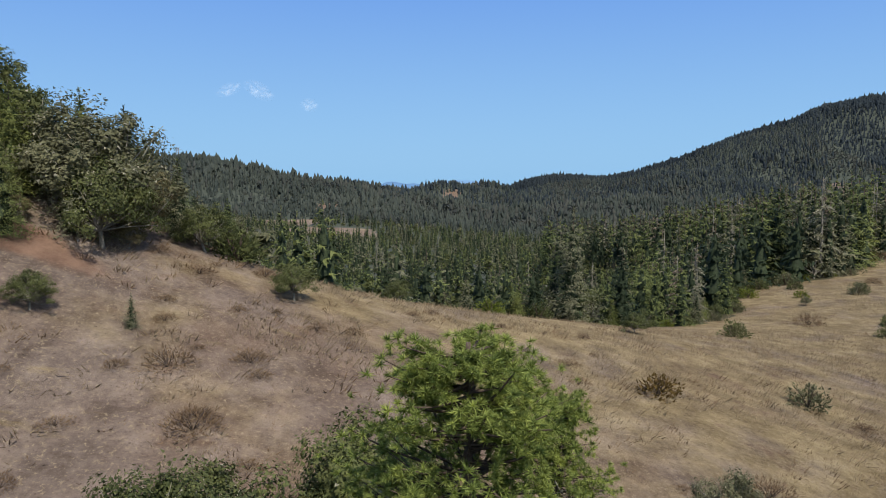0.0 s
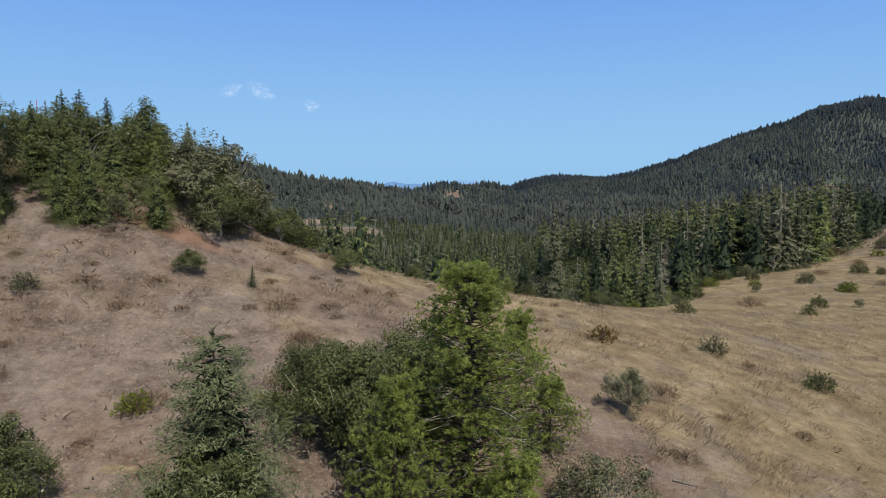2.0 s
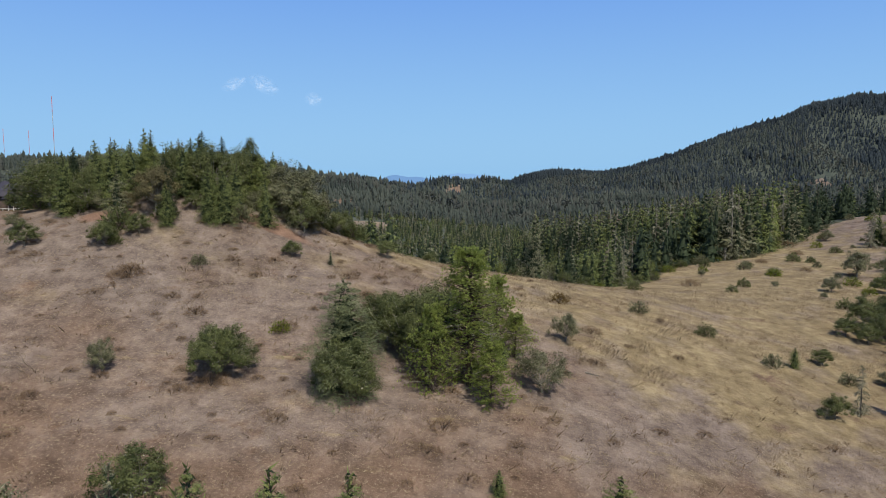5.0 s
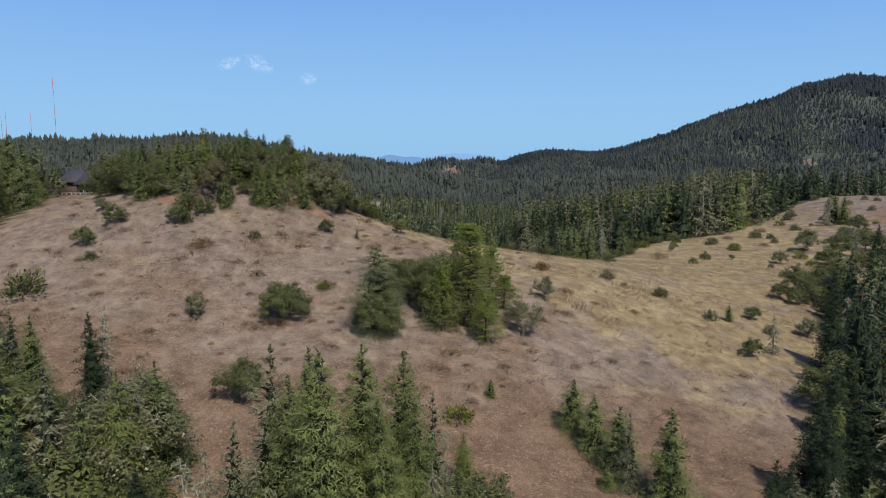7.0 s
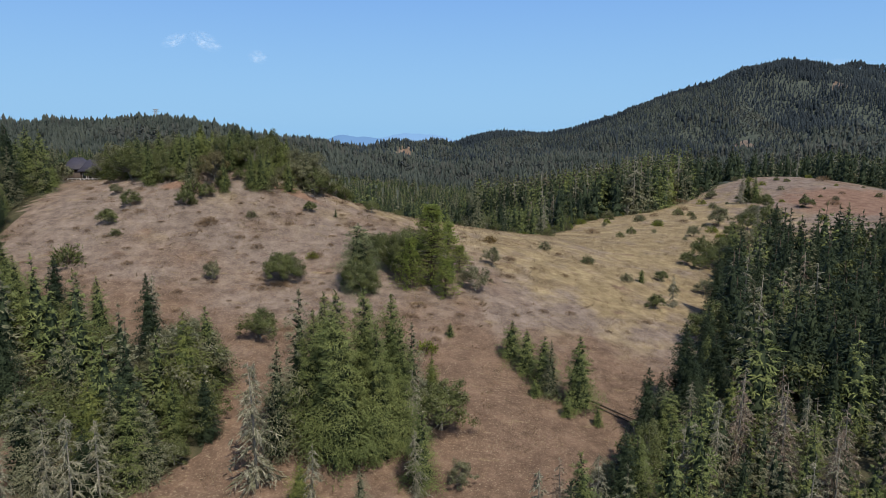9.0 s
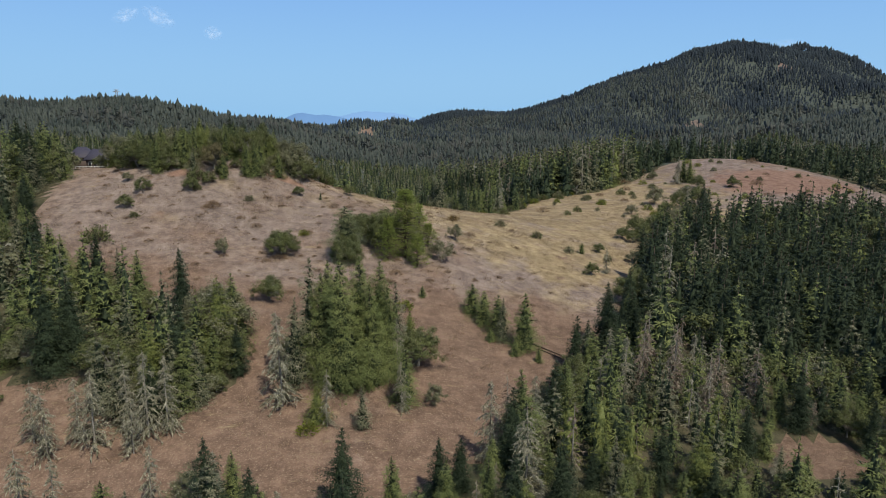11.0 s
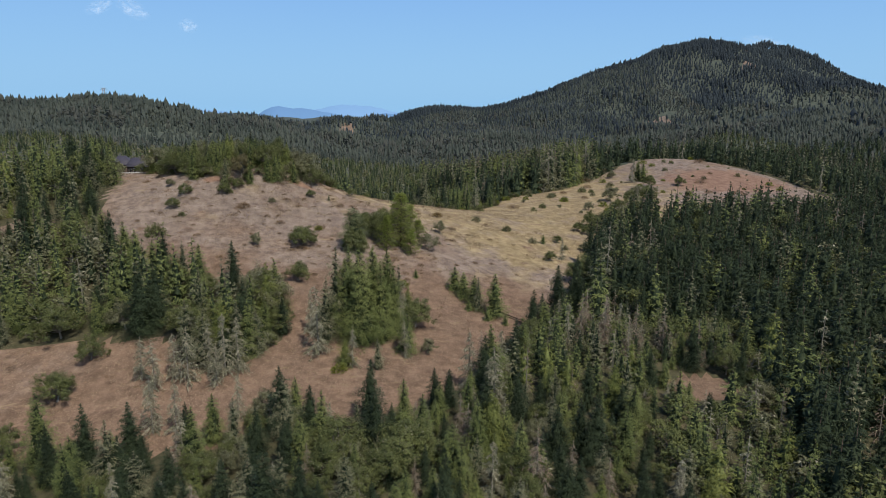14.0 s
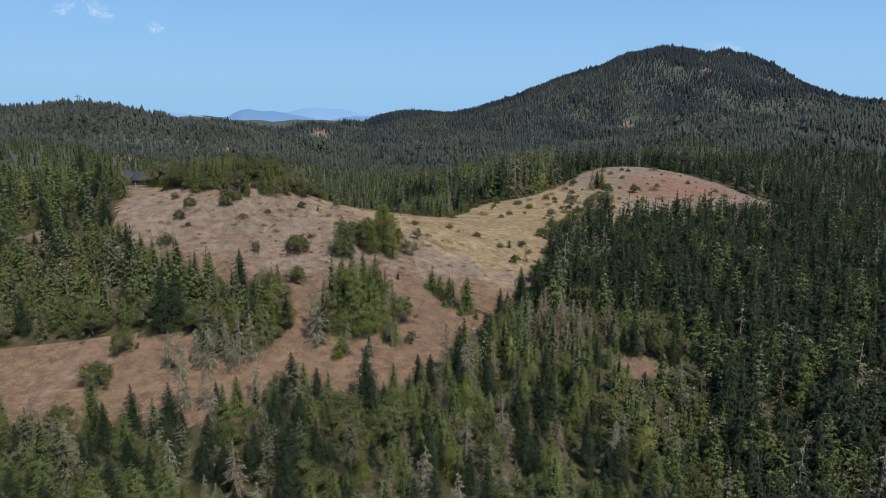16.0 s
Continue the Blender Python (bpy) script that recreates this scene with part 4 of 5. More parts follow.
# woods behind the ridge
RIDGE = []
for q in range(4):
    RIDGE.append(joined(*fir(rg(370 + q), 20, 5.6, 26, 7, 1.25, ragged=0.35, slim=0.24, inner=1), 20, 0, ((2, 3, 2, 3)[q], 3)))
for q in range(2):
    RIDGE.append(joined(*fir(rg(380 + q), 20, 5.2, 26, 7, 1.2, core=0.35, ragged=0.4, slim=0.24, inner=1), 20, 0, (5, 3)))
for q in range(2):
    RIDGE.append(joined(*broadleaf(rg(385 + q), 10, 4.8, 14, 9, 1.7, 0.0), 10, 1, ((6, 7)[q],)))
RIDGE.append(joined(*snag(rg(390), 15, 3.2, 24, 0.0, 6, 2.0), 15, 1, (8, 5)))


def ridge_wood(name, label, seed, box, gap, keep, hi, weights, shapes=RIDGE):
    x, y, r = scatter(seed, box, gap, lambda x, y: keep(x, y) & ~is_open(x, y) & ~inside(KNOLL_WOOD, x, y))
    k = len(x)
    w = np.asarray(weights, float)
    pick = r.choice(len(w), k, p=w / w.sum())
    leafy = (pick == 6) | (pick == 7) if shapes is RIDGE else (pick >= 9) & (pick <= 11)
    tall = r.uniform(hi[0], hi[1], k) * np.where(leafy, 0.6, 1.0)
    return forest(name, label, (x, y, tall, pick, r.uniform(0, 6.28, k), r.uniform(0.85, 1.15, k)), shapes, NEAR_MATS, weights)


STAND = lambda x, y: (x > 42) & (x < 150) & (y > 140) & (y < 300) & (y > 240 - 1.0 * (x - 42))
BEHIND = lambda x, y: (x < 10) & (y < 150)
ridge_wood("fir_stand", "tall dark fir stand behind the dry meadow", 24, (40, 152, 138, 302), 5.0, STAND, (19, 28), [3.5, 3.5, 3.5, 1.8, 1.8, 1.8, 0.4, 3.5, 3.5, 0.8, 0.8, 0.8, 2.4, 0.8], NEAR)
RIDGE_NEAR = lambda x, y: ~STAND(x, y) & ~BEHIND(x, y) & (y < 215) & (x > -70)
ridge_wood("ridge_edge_wood", "mixed wood just behind the ridge", 25, (-72, 62, 84, 216), 5.4, RIDGE_NEAR, (9, 15), [4, 4, 4, 0.9, 0.9, 0.9, 2, 3.5, 3.5, 3, 3, 2, 2, 0.8], NEAR)
ridge_wood("ridge_wood", "mixed wood falling away behind the ridge", 28, (-230, 60, 84, 340), 7.2, lambda x, y: ~STAND(x, y) & ~BEHIND(x, y) & ~RIDGE_NEAR(x, y), (7, 16), [4, 1.5, 4, 1.5, 2.5, 2.5, 2, 2, 1.2])
ridge_wood("knoll_back_wood", "oak and fir wood on the back of the knoll", 26, (-230, 12, 60, 152), 6.0, BEHIND, (7, 11), [3, 1.5, 3, 1.5, 1, 1, 4, 3, 0.5])
ridge_wood("meadow_back_wood", "dark fir wood beyond the meadow", 27, (60, 520, 75, 380), 7.8, lambda x, y: ~STAND(x, y) & (x < 30 + 1.04 * (y + 215)), (13, 21), [0.5, 6, 0.5, 6, 0.8, 0.8, 0.6, 0.6, 0.8])

ridge_wood("valley_floor_wood", "mixed wood on the floor of the valley", 29, (-330, 420, 335, 540), 6.6, lambda x, y: (x > -0.60 * y - 170) & ((y > 340) | (x > 60)), (6, 12), [4, 1.2, 4, 1.2, 3, 3, 2.5, 3, 1.2])

# far woods, tinted for haze: slots 0 far fir, 1 mountain fir, 2 oak, 3 grey
FARMATS = [FIR_FAR_HAZE, FIR_MOUNTAIN_HAZE, FAR_GREY_HAZE, FAR_GREY_HAZE]
FAR = []


def far_kind(crown, slot, h0):
    v, t, m = crown.arrays()
    FAR.append((v, t, np.full(len(t), slot), h0))


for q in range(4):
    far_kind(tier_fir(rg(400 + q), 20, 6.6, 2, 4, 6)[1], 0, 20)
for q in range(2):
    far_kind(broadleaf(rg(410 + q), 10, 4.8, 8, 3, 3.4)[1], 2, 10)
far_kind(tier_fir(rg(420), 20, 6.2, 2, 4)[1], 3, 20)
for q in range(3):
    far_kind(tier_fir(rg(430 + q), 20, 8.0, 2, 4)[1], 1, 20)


def far_wood(name, label, seed, box, gap, keep, hi, weights):
    x, y, r = scatter(seed, box, gap, lambda x, y: keep(x, y) & (~is_open(x, y) | (np.sin(12.9 * x + 78.2 * y) > 0.88)))
    k = len(x)
    w = np.asarray(weights, float)
    pick = r.choice(len(w), k, p=w / w.sum())
    # leafy and grey stands lie in patches among the firs
    stand = np.array([noise.noise(Vector((px / 110, py / 110, seed * 0.7))) for px, py in zip(x, y)]) + r.normal(0, 0.12, k)
    pick = np.where((stand > 0.16) & (w[4] > 0), np.where(r.uniform(0, 1, k) < 0.75, 4 + r.integers(0, 3, k), pick), pick)
    age = np.array([noise.noise(Vector((px / 60, py / 60, seed * 1.3))) for px, py in zip(x, y)])
    tall = r.uniform(hi[0], hi[1], k) * np.where((pick == 4) | (pick == 5), 0.7, 1.0) * (1.0 + 0.55 * age) * np.where(r.uniform(0, 1, k) < 0.2, 1.4, 1.1) * np.where(is_open(x, y), 0.5, 1.0)
    return forest(name, label, (x, y, tall, pick, r.uniform(0, 6.28, k), r.uniform(0.7, 1.2, k)), FAR, FARMATS, weights, True)


wedge = lambda x, y: (x > -0.60 * y - 170) & (x < 1.0 * y + 260)
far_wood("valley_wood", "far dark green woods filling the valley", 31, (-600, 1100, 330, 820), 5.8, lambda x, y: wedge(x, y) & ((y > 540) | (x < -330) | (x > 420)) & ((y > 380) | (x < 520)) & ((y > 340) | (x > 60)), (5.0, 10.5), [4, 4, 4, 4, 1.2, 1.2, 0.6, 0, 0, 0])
far_wood("hill_wood", "far woods over the low hills, tinted blue for haze", 32, (-1000, 900, 820, 1500), 6.2, lambda x, y: wedge(x, y) & (x < 760), (6, 10.5), [2, 2, 2, 2, 0.8, 0.8, 0.3, 3, 3, 3])
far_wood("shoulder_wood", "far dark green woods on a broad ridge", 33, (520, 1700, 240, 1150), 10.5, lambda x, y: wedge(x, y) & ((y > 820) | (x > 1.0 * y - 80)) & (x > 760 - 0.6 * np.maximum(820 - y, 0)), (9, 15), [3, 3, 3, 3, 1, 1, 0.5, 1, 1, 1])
far_wood("mountain_wood", "fir woods covering the far mountain, tinted blue for haze", 34, (-150, 2200, 1150, 1900), 7.4, lambda x, y: wedge(x, y) & ((x > 760) | (y > 1500)), (7, 11.5), [0, 0, 0, 0, 0, 0, 0, 1, 1, 1])

# ---- shrubs and lone trees on the grass ----
SLOPE_SHRUBS = [("oak", -26.5, 43.5, 3.2), ("shrub", -38.5, 35.8, 1.7), ("grey_fir", -20.6, 44.8, 2.4), ("dry_shrub", -17.2, 42.1, 1.3), ("dry_shrub", -12.8, 44.7, 1.0), ("dry_shrub", -47.0, 32.4, 1.2),
                ("dry_shrub", -48.4, 30.9, 1.0), ("dry_shrub", -13.9, 37.1, 1.3), ("dry_shrub", -30.2, 36.2, 0.9), ("dry_shrub", -34.2, 38.2, 1.0), ("lime_shrub", -24.0, 24.7, 1.6), ("lime_shrub", -14.5, 26.8, 1.3),
                ("shrub", -51.6, 37.7, 1.6), ("dry_shrub", -28.7, 11.0, 1.4), ("dry_shrub", -31.7, 9.5, 0.9), ("dry_shrub", -2.5, 6.1, 1.3), ("lime_shrub", -1.7, -9.1, 2.2), ("shrub", -64.3, 26.0, 1.6),
                ("dry_shrub", -46.7, 31.4, 1.6), ("dry_shrub", -58.3, 15.2, 0.9), ("shrub", -69.4, 15.4, 4.2), ("dry_shrub", -35.7, 26.1, 1.2), ("dry_shrub", -23.3, 25.6, 1.2), ("lime_shrub", -19.5, -47.5, 2.0)]
MEADOW_SHRUBS = [("rust_shrub", 18.0, 56.2, 2.0), ("shrub", 33.8, 62.0, 2.4), ("shrub", 43.4, 100.7, 2.6), ("shrub", 43.9, 55.1, 2.3), ("shrub", 51.0, 44.9, 2.2), ("dry_shrub", 20.7, 41.9, 1.3), ("dry_shrub", 18.9, 29.5, 1.0),
                 ("shrub", 91.6, 150.0, 2.8), ("shrub", 94.5, 136.5, 2.6), ("shrub", 114.0, 164.0, 3.2), ("shrub", 62.3, 42.9, 2.0), ("dry_shrub", 46.5, 18.5, 0.9), ("shrub", 133.4, 148.2, 2.5), ("lime_shrub", 52.0, 138.0, 2.4),
                 ("shrub", 46.0, 125.0, 2.2), ("shrub", 60.0, 140.0, 2.6), ("lime_shrub", 70.0, 156.0, 2.6), ("shrub", 78.0, 168.0, 3.0), ("shrub", 30.0, 113.0, 2.0), ("shrub", 86.0, 171.0, 3.4)]
LONE_TREES = [("oak", 79.3, 65.7, 5.0), ("oak", 84.5, 69.0, 7.5), ("grey_oak", 90.4, 70.4, 8.5), ("oak", 137.9, 134.8, 10.0), ("grey_oak", 134.0, 139.5, 9.0), ("oak", 126.0, 128.0, 8.0), ("oak", 168.7, 161.3, 6.7), ("snag", 150.2, 180.8, 14.0), ("fir", 157.0, 181.0, 12.0), ("oak", 100.0, 88.0, 8.0), ("grey_oak", 108.0, 95.0, 8.0), ("oak", 118.0, 104.0, 8.5), ("snag", 124.0, 118.0, 11.0), ("oak", 112.0, 112.0, 7.0), ("fir", 132.0, 120.0, 12.0),
              ("pine", 55.2, 46.2, 3.5), ("oak", 23.9, 84.4, 3.4), ("brown_oak", 150.0, 226.0, 5.4), ("grey_oak", 149.5, 208.0, 5.6), ("grey_oak", 97.7, 111.7, 5.2), ("oak", -12.6, 57.5, 4.0), ("pine", 2.8, -2.9, 2.7),
              ("oak", 52.2, 28.6, 4.3), ("grey_oak", 70.6, 44.0, 4.9), ("oak", -67.5, 30.4, 4.3), ("oak", -65.1, 37.6, 4.5), ("grey_oak", -70.9, 44.7, 3.2), ("oak", -53.0, 37.4, 4.6), ("oak", 153.2, 165.7, 7.9),
              ("grey_oak", 117.4, 133.7, 9.5), ("oak", 85.3, 76.9, 8.0), ("oak", 92.9, 80.1, 8.4), ("oak", 77.2, 69.6, 5.0), ("fir", 155.4, 185.4, 12.5), ("oak", -73.6, -32.8, 6.6), ("oak", -76.4, -45.9, 8.2), ("oak", 62.0, 50.0, 3.6), ("oak", -86.0, 70.0, 4.4), ("grey_oak", -97.0, 71.0, 6.5), ("fir", -101.5, 74.0, 10.0), ("oak", -99.0, 68.5, 8.5), ("grey_fir", -103.5, 67.0, 10.5), ("oak", -94.5, 69.5, 6.0)]
HOLLOW_TREES = [("brown_snag", 40.0, -33.5, 14.0), ("brown_snag", 45.5, -35.0, 14.5), ("snag", 36.0, -35.5, 12.0), ("brown_snag", 53.0, -37.0, 13.0), ("brown_snag", 59.0, -39.0, 13.0), ("snag", 31.0, -39.0, 10.5), ("brown_snag", 49.0, -41.0, 12.0),
                ("snag", -50.5, -46.5, 12.5), ("snag", -53.5, -44.0, 10.0), ("grey_fir", -48.0, -41.0, 13.0), ("snag", -57.0, -47.0, 11.0), ("snag", -44.5, -48.5, 9.0), ("grey_fir", -52.0, -38.0, 14.0), ("snag", -60.5, -43.0, 10.0), ("grey_fir", -41.0, -38.0, 12.0), ("lime_fir", -45.0, -35.0, 12.0),
                ("snag", -54.3, -61.6, 11.5), ("snag", -43.2, -45.1, 13.7), ("snag", -40.6, -44.0, 12.0), ("snag", -46.4, -43.6, 11.0), ("snag", -49.8, -62.8, 10.0), ("snag", -38.8, -60.6, 9.0), ("fir", -42.3, -67.6, 9.5),
                ("brown_snag", 43.7, -27.5, 13.0), ("snag", 57.4, 31.4, 7.5), ("brown_snag", 47.9, -30.2, 12.0), ("snag", 51.1, -31.3, 11.0), ("snag", -46.0, -8.1, 10.5), ("brown_snag", -58.0, -63.0, 8.0), ("grey_oak", -33.5, -62.0, 7.0),
                ("snag", -30.0, -64.0, 9.5), ("brown_snag", 12.0, -46.0, 9.0), ("snag", 17.0, -45.0, 9.0)]
for group, rows in (("shrubs on the slope", SLOPE_SHRUBS), ("shrubs on the meadow", MEADOW_SHRUBS), ("lone trees on the grass", LONE_TREES), ("dead trees in the hollow", HOLLOW_TREES)):
    for q, (key, x, y, hi) in enumerate(rows):
        plant(key, q, x, y, hi, 1.3 * q, 1.0 if "snag" in key else 1.15, group)

x, y, r = scatter(61, (60, 240, 60, 250), 15.0, lambda x, y: inside(OPEN_MEADOW, x, y) & (x > 60) & (y > 75 + 0.15 * x))
for q in range(len(x)):
    plant(("shrub", "dry_shrub", "shrub", "grey_oak", "lime_shrub")[q % 5], q, x[q], y[q], r.uniform(1.2, 3.0), q, 1.1, "shrubs on the meadow")
x, y, r = scatter(63, (-80, 40, -5, 75), 5.0, lambda x, y: inside(OPEN_SLOPE, x, y) | inside(OPEN_MEADOW, x, y))
for q in np.nonzero(r.uniform(0, 1, len(x)) < np.clip(0.62 - (x + 20) / 90, 0.10, 0.62))[0]:
    plant("dry_shrub", int(q), x[q], y[q], r.uniform(0.35, 0.85), q, r.uniform(0.9, 1.6), "dry weeds on the slope")
x, y, r = scatter(64, (-5, 110, 70, 190), 4.0, lambda x, y: ~is_open(x, y) & beside_open(x, y, 4.5))
for q in range(len(x)):
    plant(("lime_shrub", "shrub", "lime_fir", "oak", "shrub", "lime_shrub", "grey_fir")[q % 7], q, x[q], y[q], (2.2, 2.0, 5.0, 3.6, 2.6, 1.8, 6.0)[q % 7] * r.uniform(0.8, 1.2), q, 1.1, "young growth along the ridge wood")
x, y, r = scatter(62, (-92, -10, 30, 70), 5.6, lambda x, y: beside_open(x, y, 5.0) & inside(KNOLL_WOOD, x, y) & (x > -80))
for q in range(len(x)):
    plant(("shrub", "oak", "shrub", "grey_oak", "brown_oak")[q % 5], q, x[q], y[q] - 1.0, r.uniform(2.2, 4.6), q, 1.1, "bushes at the foot of the knoll wood")

# ---- dry tufts all over the grass ----
TUFTS = []
for q in range(5):
    g = Geo()
    r = rg(500 + q)
    k = 22
    a, o = r.uniform(0, 6.28, k), r.uniform(0.05, 0.6, k)
    way = unit(np.stack([np.cos(a) * o, np.sin(a) * o, r.uniform(0.5, 0.9, k)], -1) + r.normal(0, 0.2, (k, 3)))
    sprigs(g, np.stack([np.cos(a) * o, np.sin(a) * o, 0 * a - 0.05], -1), way, unit(np.cross(way, r.normal(0, 1, (k, 3)))), r.uniform(0.3, 0.6, k), 0.03)
    v, t, m = g.arrays()
    TUFTS.append((v, t, m, 0.5))


def tufts(name, label, seed, box, gap, hi, mat, lo, clump):
    """Grass tussocks, thick in some patches and missing in others."""
    x, y, r = scatter(seed, box, gap, lambda x, y: is_open(x, y))
    patch = np.array([noise.noise(Vector((px / clump, py / clump, seed))) for px, py in zip(x, y)])
    ok = patch + r.normal(0, 0.18, len(x)) > lo
    x, y = x[ok], y[ok]
    k = len(x)
    return forest(name, label, (x, y, r.uniform(*hi, k) + 0.2, r.integers(0, 5, k), r.uniform(0, 6.28, k), r.uniform(0.9, 1.8, k)), TUFTS, [mat], None)


tagged(tufts("straw_tussocks", "pale straw tussocks on thin turf", 41, (-95, 190, -70, 230), 1.5, (0.2, 0.45), STRAW, 0.16, 11.0), category="dry grass")
tagged(tufts("saddle_straw", "golden straw standing thick along the saddle", 45, (-16, 110, 48, 178), 1.15, (0.25, 0.5), STRAW, -0.02, 16.0), category="dry grass")
tagged(tufts("tall_straw", "tall golden straw patch on the slope", 43, (16, 30, 30, 44), 0.8, (0.3, 0.6), STRAW, 0.12, 5.0), category="dry grass")
tagged(tufts("brown_tussocks", "brown dry weeds and tussocks on thin turf", 42, (-95, 90, -70, 110), 1.9, (0.2, 0.5), DRY, 0.10, 6.0), category="dry weeds")


# ---- boxes and bars for built things ----
def box(geo, lo, hi, m=0):
    (x0, y0, z0), (x1, y1, z1) = lo, hi
    v = [(x, y, z) for z in (z0, z1) for y in (y0, y1) for x in (x0, x1)]
    f = [(0, 2, 3, 1), (4, 5, 7, 6), (0, 1, 5, 4), (2, 6, 7, 3), (0, 4, 6, 2), (1, 3, 7, 5)]
    return geo.add(v, [t for q in f for t in ((q[0], q[1], q[2]), (q[0], q[2], q[3]))], m)


def plain(name, dark, light, rough=0.8, scale=1.5, metal=0.0):
    m, n, l, b = material(name, rough, 0.3)
    pos = n.new("ShaderNodeNewGeometry").outputs["Position"]
    l.new(ramp(n, l, noise_at(n, l, scale, 5.0, 0.65, pos), [(0.3, dark), (0.7, light)]), b.inputs["Base Color"])
    b.inputs["Metallic"].default_value = metal
    return m


SHINGLE = plain("grey_violet_shingle", (0.030, 0.028, 0.036), (0.058, 0.053, 0.066), 0.7, 2.0)
SIDING = plain("dark_brown_siding", (0.055, 0.040, 0.032), (0.095, 0.072, 0.058), 0.8, 2.0)
WHITE = plain("white_paint", (0.62, 0.62, 0.60), (0.78, 0.78, 0.76), 0.6, 2.0)
RED = plain("mast_red", (0.35, 0.07, 0.05), (0.45, 0.10, 0.07), 0.6, 0.2)
STEEL = plain("grey_steel", (0.20, 0.21, 0.22), (0.34, 0.35, 0.36), 0.5, 0.4, 0.6)
GLASS, gn, gl, gb = material("window_glass", 0.08, 0.6)
gb.inputs["Base Color"].default_value = (0.02, 0.025, 0.03, 1)


def hip_roof(x0, x1, y0, y1, z0, z1, inset, over=0.7):
    """A shingled roof with a ridge along x, hipped by inset at both ends, with an eaves board's thickness."""
    g = Geo()
    x0, x1, y0, y1 = x0 - over, x1 + over, y0 - over, y1 + over
    ym = (y0 + y1) / 2
    v = [(x0, y0, z0), (x1, y0, z0), (x1, y1, z0), (x0, y1, z0), (x0 + inset, ym, z1), (x1 - inset, ym, z1)]
    v += [(a, c, d - 0.25) for a, c, d in v[:4]]
    f = [(0, 1, 5), (0, 5, 4), (2, 3, 4), (2, 4, 5), (1, 2, 5), (3, 0, 4)]
    for a in range(4):
        c = (a + 1) % 4
        f += [(a, a + 6, c + 6), (a, c + 6, c)]
    return g.add(v, f + [(6, 8, 7), (6, 9, 8)])


house = new("house")
house.location = (-92, 79, 32.6)
house.scale = (0.8, 0.8, 0.8)
tagged(house, "dark brown house with grey-violet hipped roofs among trees", "house")
part("wall", box(Geo(), (0, -4, -1.5), (8.2, 4, 4.2)), SIDING, house)
part("wall", box(Geo(), (-8, 0.5, -1.5), (0, 8, 4.8)), SIDING, house)
roof = part("roof", hip_roof(0, 8.2, -4, 4, 4.2, 8.0, 2.0), SHINGLE, house, "grey-violet shingled hipped roof")
part("roof", hip_roof(-8, 0, 0.5, 8, 4.8, 8.6, 3.0), SHINGLE, house)
part("chimney", box(Geo(), (5.6, -0.5, 6.0), (6.6, 0.5, 9.0)), SIDING, roof)
part("deck", box(Geo(), (-3, -7.2, 0.5), (8.2, -4, 0.75)), SIDING, house)
for q in range(9):
    part("railing_post", box(Geo(), (-2.9 + 1.36 * q, -7.15, 0.75), (-2.78 + 1.36 * q, -7.03, 1.75)), WHITE, house)
part("handrail", box(Geo(), (-3, -7.2, 1.75), (8.2, -6.98, 1.87)), WHITE, house)
for q in range(4):
    win = part("window", box(Geo(), (0.7 + 1.9 * q, -4.06, 1.4), (2.0 + 1.9 * q, -4.003, 3.4)), WHITE, house, "white-framed window")
    part("pane", box(Geo(), (0.8 + 1.9 * q, -4.10, 1.5), (1.9 + 1.9 * q, -4.064, 3.3)), GLASS, win)


def mast(x, y, z0, z1, width, bands):
    """A slender radio mast in painted sections."""
    ob = new("radio_mast")
    ob.location = (x, y, z0)
    tagged(ob, "slender red and white radio mast on a wooded hill", "radio mast", "radio masts")
    for k in range(bands):
        a, c = (z1 - z0) * k / bands, (z1 - z0) * (k + 1) / bands
        g = Geo()
        for s in range(3):
            e = np.array([math.cos(s * 2.094), math.sin(s * 2.094), 0]) * width * 0.5
            tube(g, np.array([e + [0, 0, a], e + [0, 0, c]]), [width * 0.22] * 2, 4)
        n = 5
        for w in range(n):
            h0, h1 = a + (c - a) * w / n, a + (c - a) * (w + 1) / n
            for s in range(3):
                e0 = np.array([math.cos(s * 2.094), math.sin(s * 2.094), 0]) * width * 0.5
                e1 = np.array([math.cos((s + 1) * 2.094), math.sin((s + 1) * 2.094), 0]) * width * 0.5
                tube(g, np.array([e0 + [0, 0, h0], e1 + [0, 0, h1]]), [width * 0.1] * 2, 3)
        part("section", g, RED if k % 2 == 0 else STEEL, ob)
    return ob


for x, y, z1, w, n in ((-679, 1136, 177, 0.8, 7), (-711, 1117, 118, 0.5, 3), (-748, 1095, 110, 0.5, 3), (-742, 1098, 119, 0.5, 3)):
    mast(x, y, float(height(x, y)) - 1, z1, w, n)

pylon = new("lattice_tower")
pylon.location = (-318, 831, float(height(-318, 831)) - 0.5)
tagged(pylon, "grey steel lattice tower rising from a wooded hilltop", "tower")
top = 79.4 - pylon.location.z
for sx, sy in ((-1, -1), (1, -1), (1, 1), (-1, 1)):
    part("leg", tube(Geo(), np.array([[sx * 2.2, sy * 2.2, 0], [sx * 0.9, sy * 0.9, top]]), [0.32, 0.26], 4), STEEL, pylon)
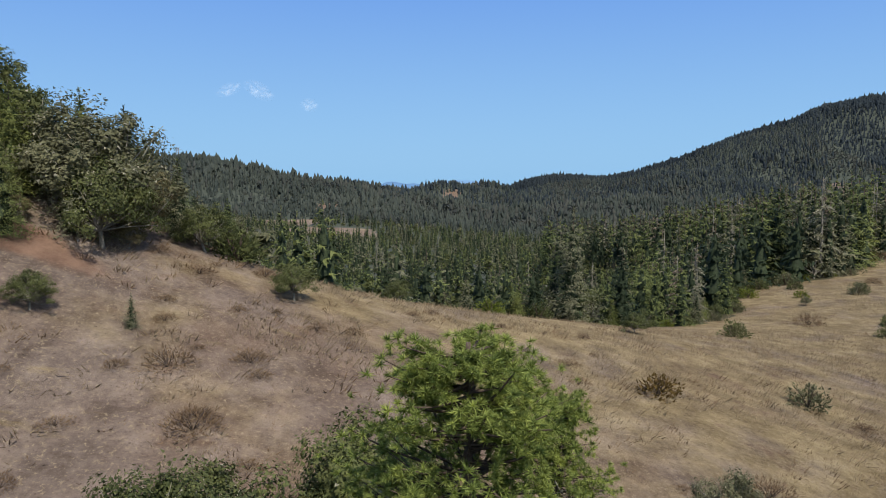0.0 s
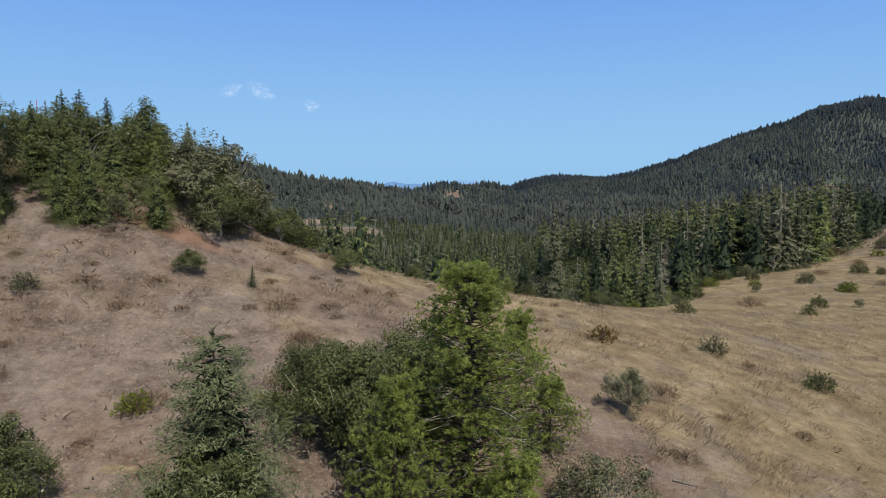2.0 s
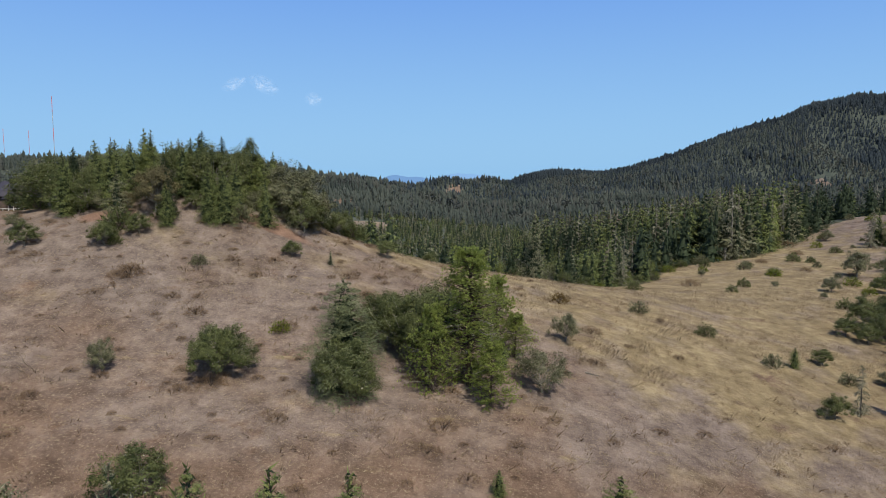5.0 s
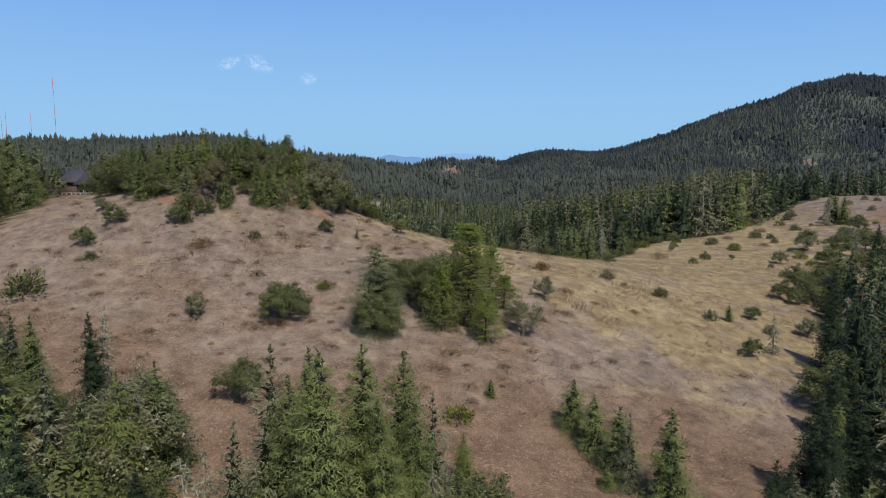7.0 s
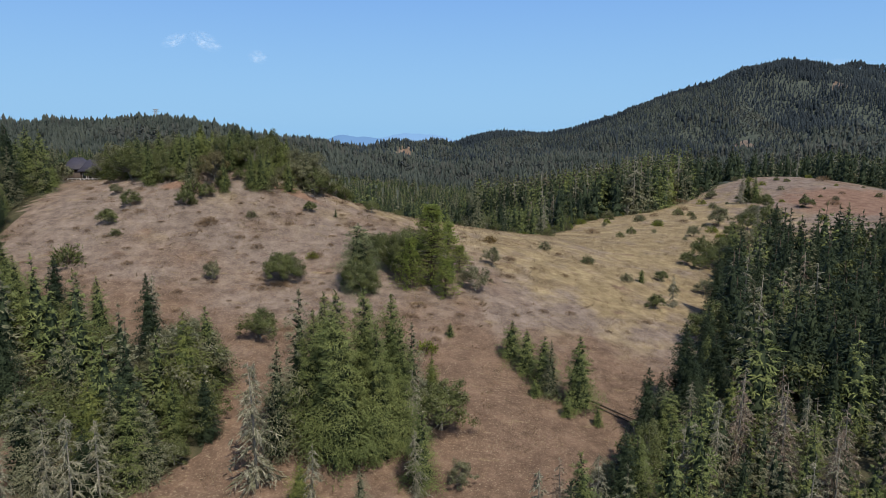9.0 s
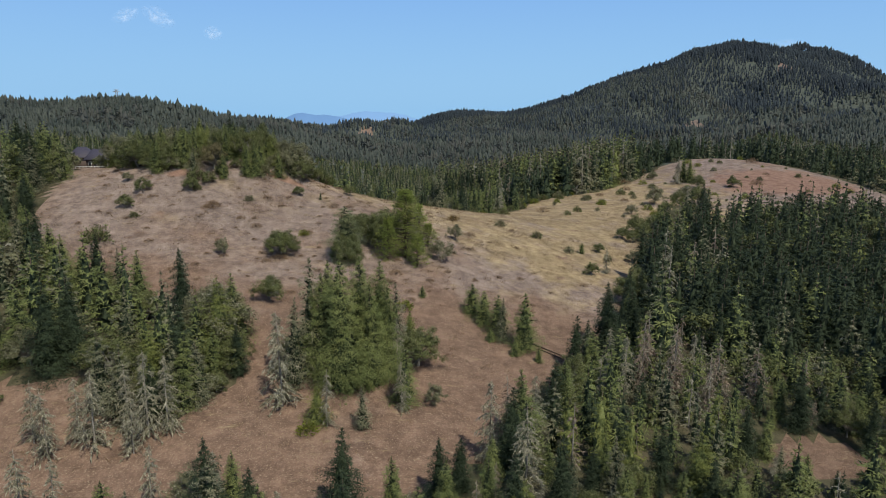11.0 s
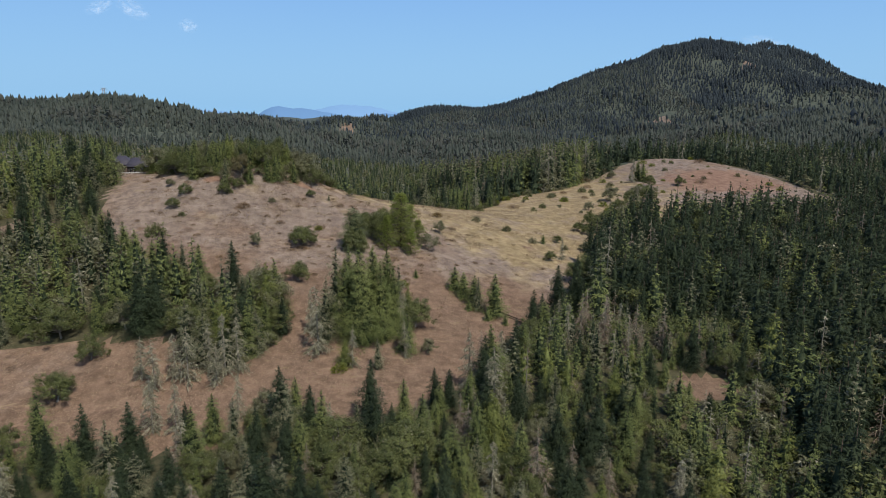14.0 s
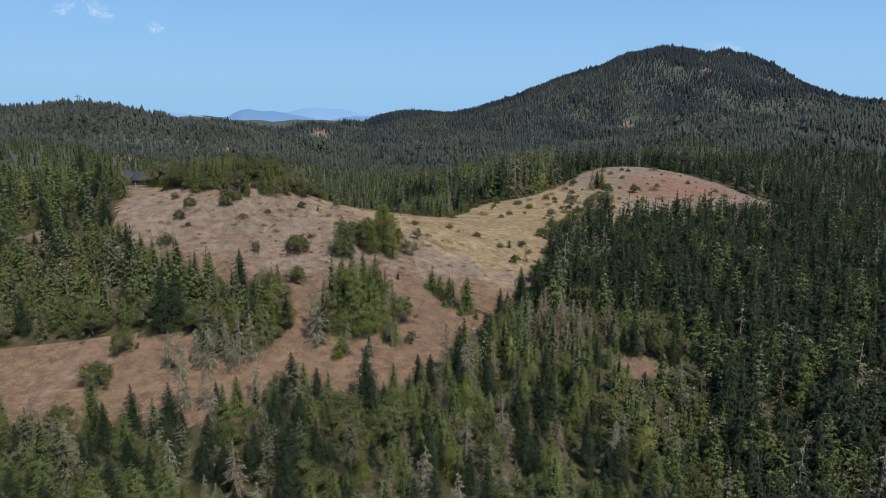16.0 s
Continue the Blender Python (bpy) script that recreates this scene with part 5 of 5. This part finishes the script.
for k in range(8):
    f0, f1 = k / 8, (k + 1) / 8
    r0, r1 = 2.2 - 1.3 * f0, 2.2 - 1.3 * f1
    for (ax, ay), (bx, by) in (((-1, -1), (1, -1)), ((1, -1), (1, 1)), ((1, 1), (-1, 1)), ((-1, 1), (-1, -1))):
        part("brace", tube(Geo(), np.array([[ax * r0, ay * r0, f0 * top], [bx * r1, by * r1, f1 * top]]), [0.16, 0.16], 3), STEEL, pylon)
for k, w in ((0.86, 4.6), (0.98, 3.4)):
    part("cross_arm", box(Geo(), (-w, -0.3, k * top - 0.3), (w, 0.3, k * top + 0.3)), STEEL, pylon)

# ---- fallen wood ----
def log(x0, y0, x1, y1, r0, mat, label, twig):
    g = Geo()
    ob = new("fallen_tree")
    s = np.linspace(0, 1, 6)
    xs, ys = x0 + (x1 - x0) * s, y0 + (y1 - y0) * s
    c = np.stack([xs - x0, ys - y0, height(xs, ys) - float(height(x0, y0)) + r0 * 0.8], -1)
    ob.location = (x0, y0, float(height(x0, y0)))
    part("trunk", tube(Geo(), c, r0 * (1 - 0.75 * s), 6), mat, ob)
    r = rg(int(100 + 10 * x0))
    for q in range(twig):
        f = r.uniform(0.2, 0.95)
        p0 = np.array([np.interp(f, s, c[:, k]) for k in range(3)])
        d = unit(np.array([r.normal(), r.normal(), 0.7])) * r.uniform(0.5, 1.5)
        part("branch", tube(Geo(), np.array([p0, p0 + d * 0.6, p0 + d]), np.array([0.3, 0.2, 0.05]) * r0, 3), mat, ob)
    return tagged(ob, label, "fallen tree")


log(24.0, -16.6, 30.4, -21.2, 0.22, BARK, "dark fallen trunk with stubs of branches on dry grass", 9)
log(24.6, -18.2, 30.0, -22.4, 0.18, BARK, "dark fallen trunk with stubs of branches on dry grass", 7)
log(16.6, 25.8, 18.4, 25.6, 0.10, BARK_GREY, "pale bleached branch lying on dry grass", 2)

# ---- distance: blue ranges and thin clouds, both with emission of their own ----
def range_of(name, y, peaks, mat, label):
    """A far mountain range: a ridge with flanks."""
    xs = np.linspace(-2400, 2600, 120)
    crest = np.full(len(xs), -60.0)
    for cx, w, a in peaks:
        crest = np.maximum(crest, -60 + a * np.exp(-((xs - cx) / w) ** 2))
    crest += 3 * np.sin(xs / 37) + 2 * np.sin(xs / 13 + 1)
    n = len(xs)
    v = np.concatenate([np.stack([xs, np.full(n, y - 260.0), np.full(n, -70.0)], -1), np.stack([xs, np.full(n, float(y)), crest], -1), np.stack([xs, np.full(n, y + 260.0), np.full(n, -70.0)], -1)])
    k = np.arange(n - 1)
    t = np.concatenate([np.stack([k, k + 1, k + 1 + n], -1), np.stack([k, k + 1 + n, k + n], -1), np.stack([k + n, k + 1 + n, k + 1 + 2 * n], -1), np.stack([k + n, k + 1 + 2 * n, k + 2 * n], -1)])
    return tagged(part(name, Geo().add(v, t), mat, smooth=True), label, "mountains", kind="structure")


# blue of distant air as emission, over a dimmed base of the same colour
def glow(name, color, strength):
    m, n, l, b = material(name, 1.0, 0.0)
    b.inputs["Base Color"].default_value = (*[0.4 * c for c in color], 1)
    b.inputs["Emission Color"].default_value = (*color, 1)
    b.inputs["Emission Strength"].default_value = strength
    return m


range_of("backdrop", 4080, ((-300, 150, 114), (-180, 330, 97), (430, 420, 72)), glow("self_lit_blue_range", (0.18, 0.34, 0.58), 0.46), "pale mountain range on the horizon, glowing haze blue")
range_of("backdrop", 4300, ((130, 420, 120), (720, 460, 100), (-900, 500, 96), (1500, 700, 90)), glow("self_lit_paler_range", (0.23, 0.41, 0.66), 0.56), "paler mountain range on the horizon, glowing haze blue")

CLOUD, cn, cl, cb = material("thin_cloud_self_lit", 1.0, 0.0)
cb.inputs["Base Color"].default_value = (0.9, 0.9, 0.9, 1)
# wisps emit some brightness themselves, in place of sunlight scattered in them
cb.inputs["Emission Color"].default_value, cb.inputs["Emission Strength"].default_value = (0.85, 0.92, 1.0, 1), 0.45
tex = cn.new("ShaderNodeTexCoord")
wisp = noise_at(cn, cl, 2.6, 6.0, 0.65, tex.outputs["Object"])
grad = cn.new("ShaderNodeTexGradient")
grad.gradient_type = "SPHERICAL"
cl.new(tex.outputs["Object"], grad.inputs["Vector"])
mul = cn.new("ShaderNodeMath")
mul.operation = "MULTIPLY"
cl.new(smoothstep(cn, cl, wisp, 0.33, 1.4), mul.inputs[0])
cl.new(smoothstep(cn, cl, grad.outputs["Fac"], 0.0, 0.6), mul.inputs[1])
cl.new(mul.outputs[0], cb.inputs["Alpha"])
for x, z, w, h, turn in ((-1262, 590, 90, 42, -20), (-1085, 585, 110, 55, 28), (-790, 500, 60, 45, 10), (2480, 430, 150, 40, 5)):
    r = rg(int(x + 3000))
    n = 16
    a = np.arange(n) * 2 * math.pi / n
    v = np.concatenate([[[0, 0.0, 0]], np.stack([np.cos(a), 0.1 * np.sin(3 * a), np.sin(a)], -1)])
    ob = part("cloud", Geo().add(v, [(0, 1 + q, 1 + (q + 1) % n) for q in range(n)]), CLOUD)
    ob.matrix_basis = Matrix.LocRotScale((x, 4120 if x < 2000 else 3600, z), Euler((0, radians(turn), 0)), (w, 30, h))
    ob.visible_shadow = False
    tagged(ob, "small thin white wisp of cloud in blue sky", "cloud", "wisps of cloud", kind="structure")
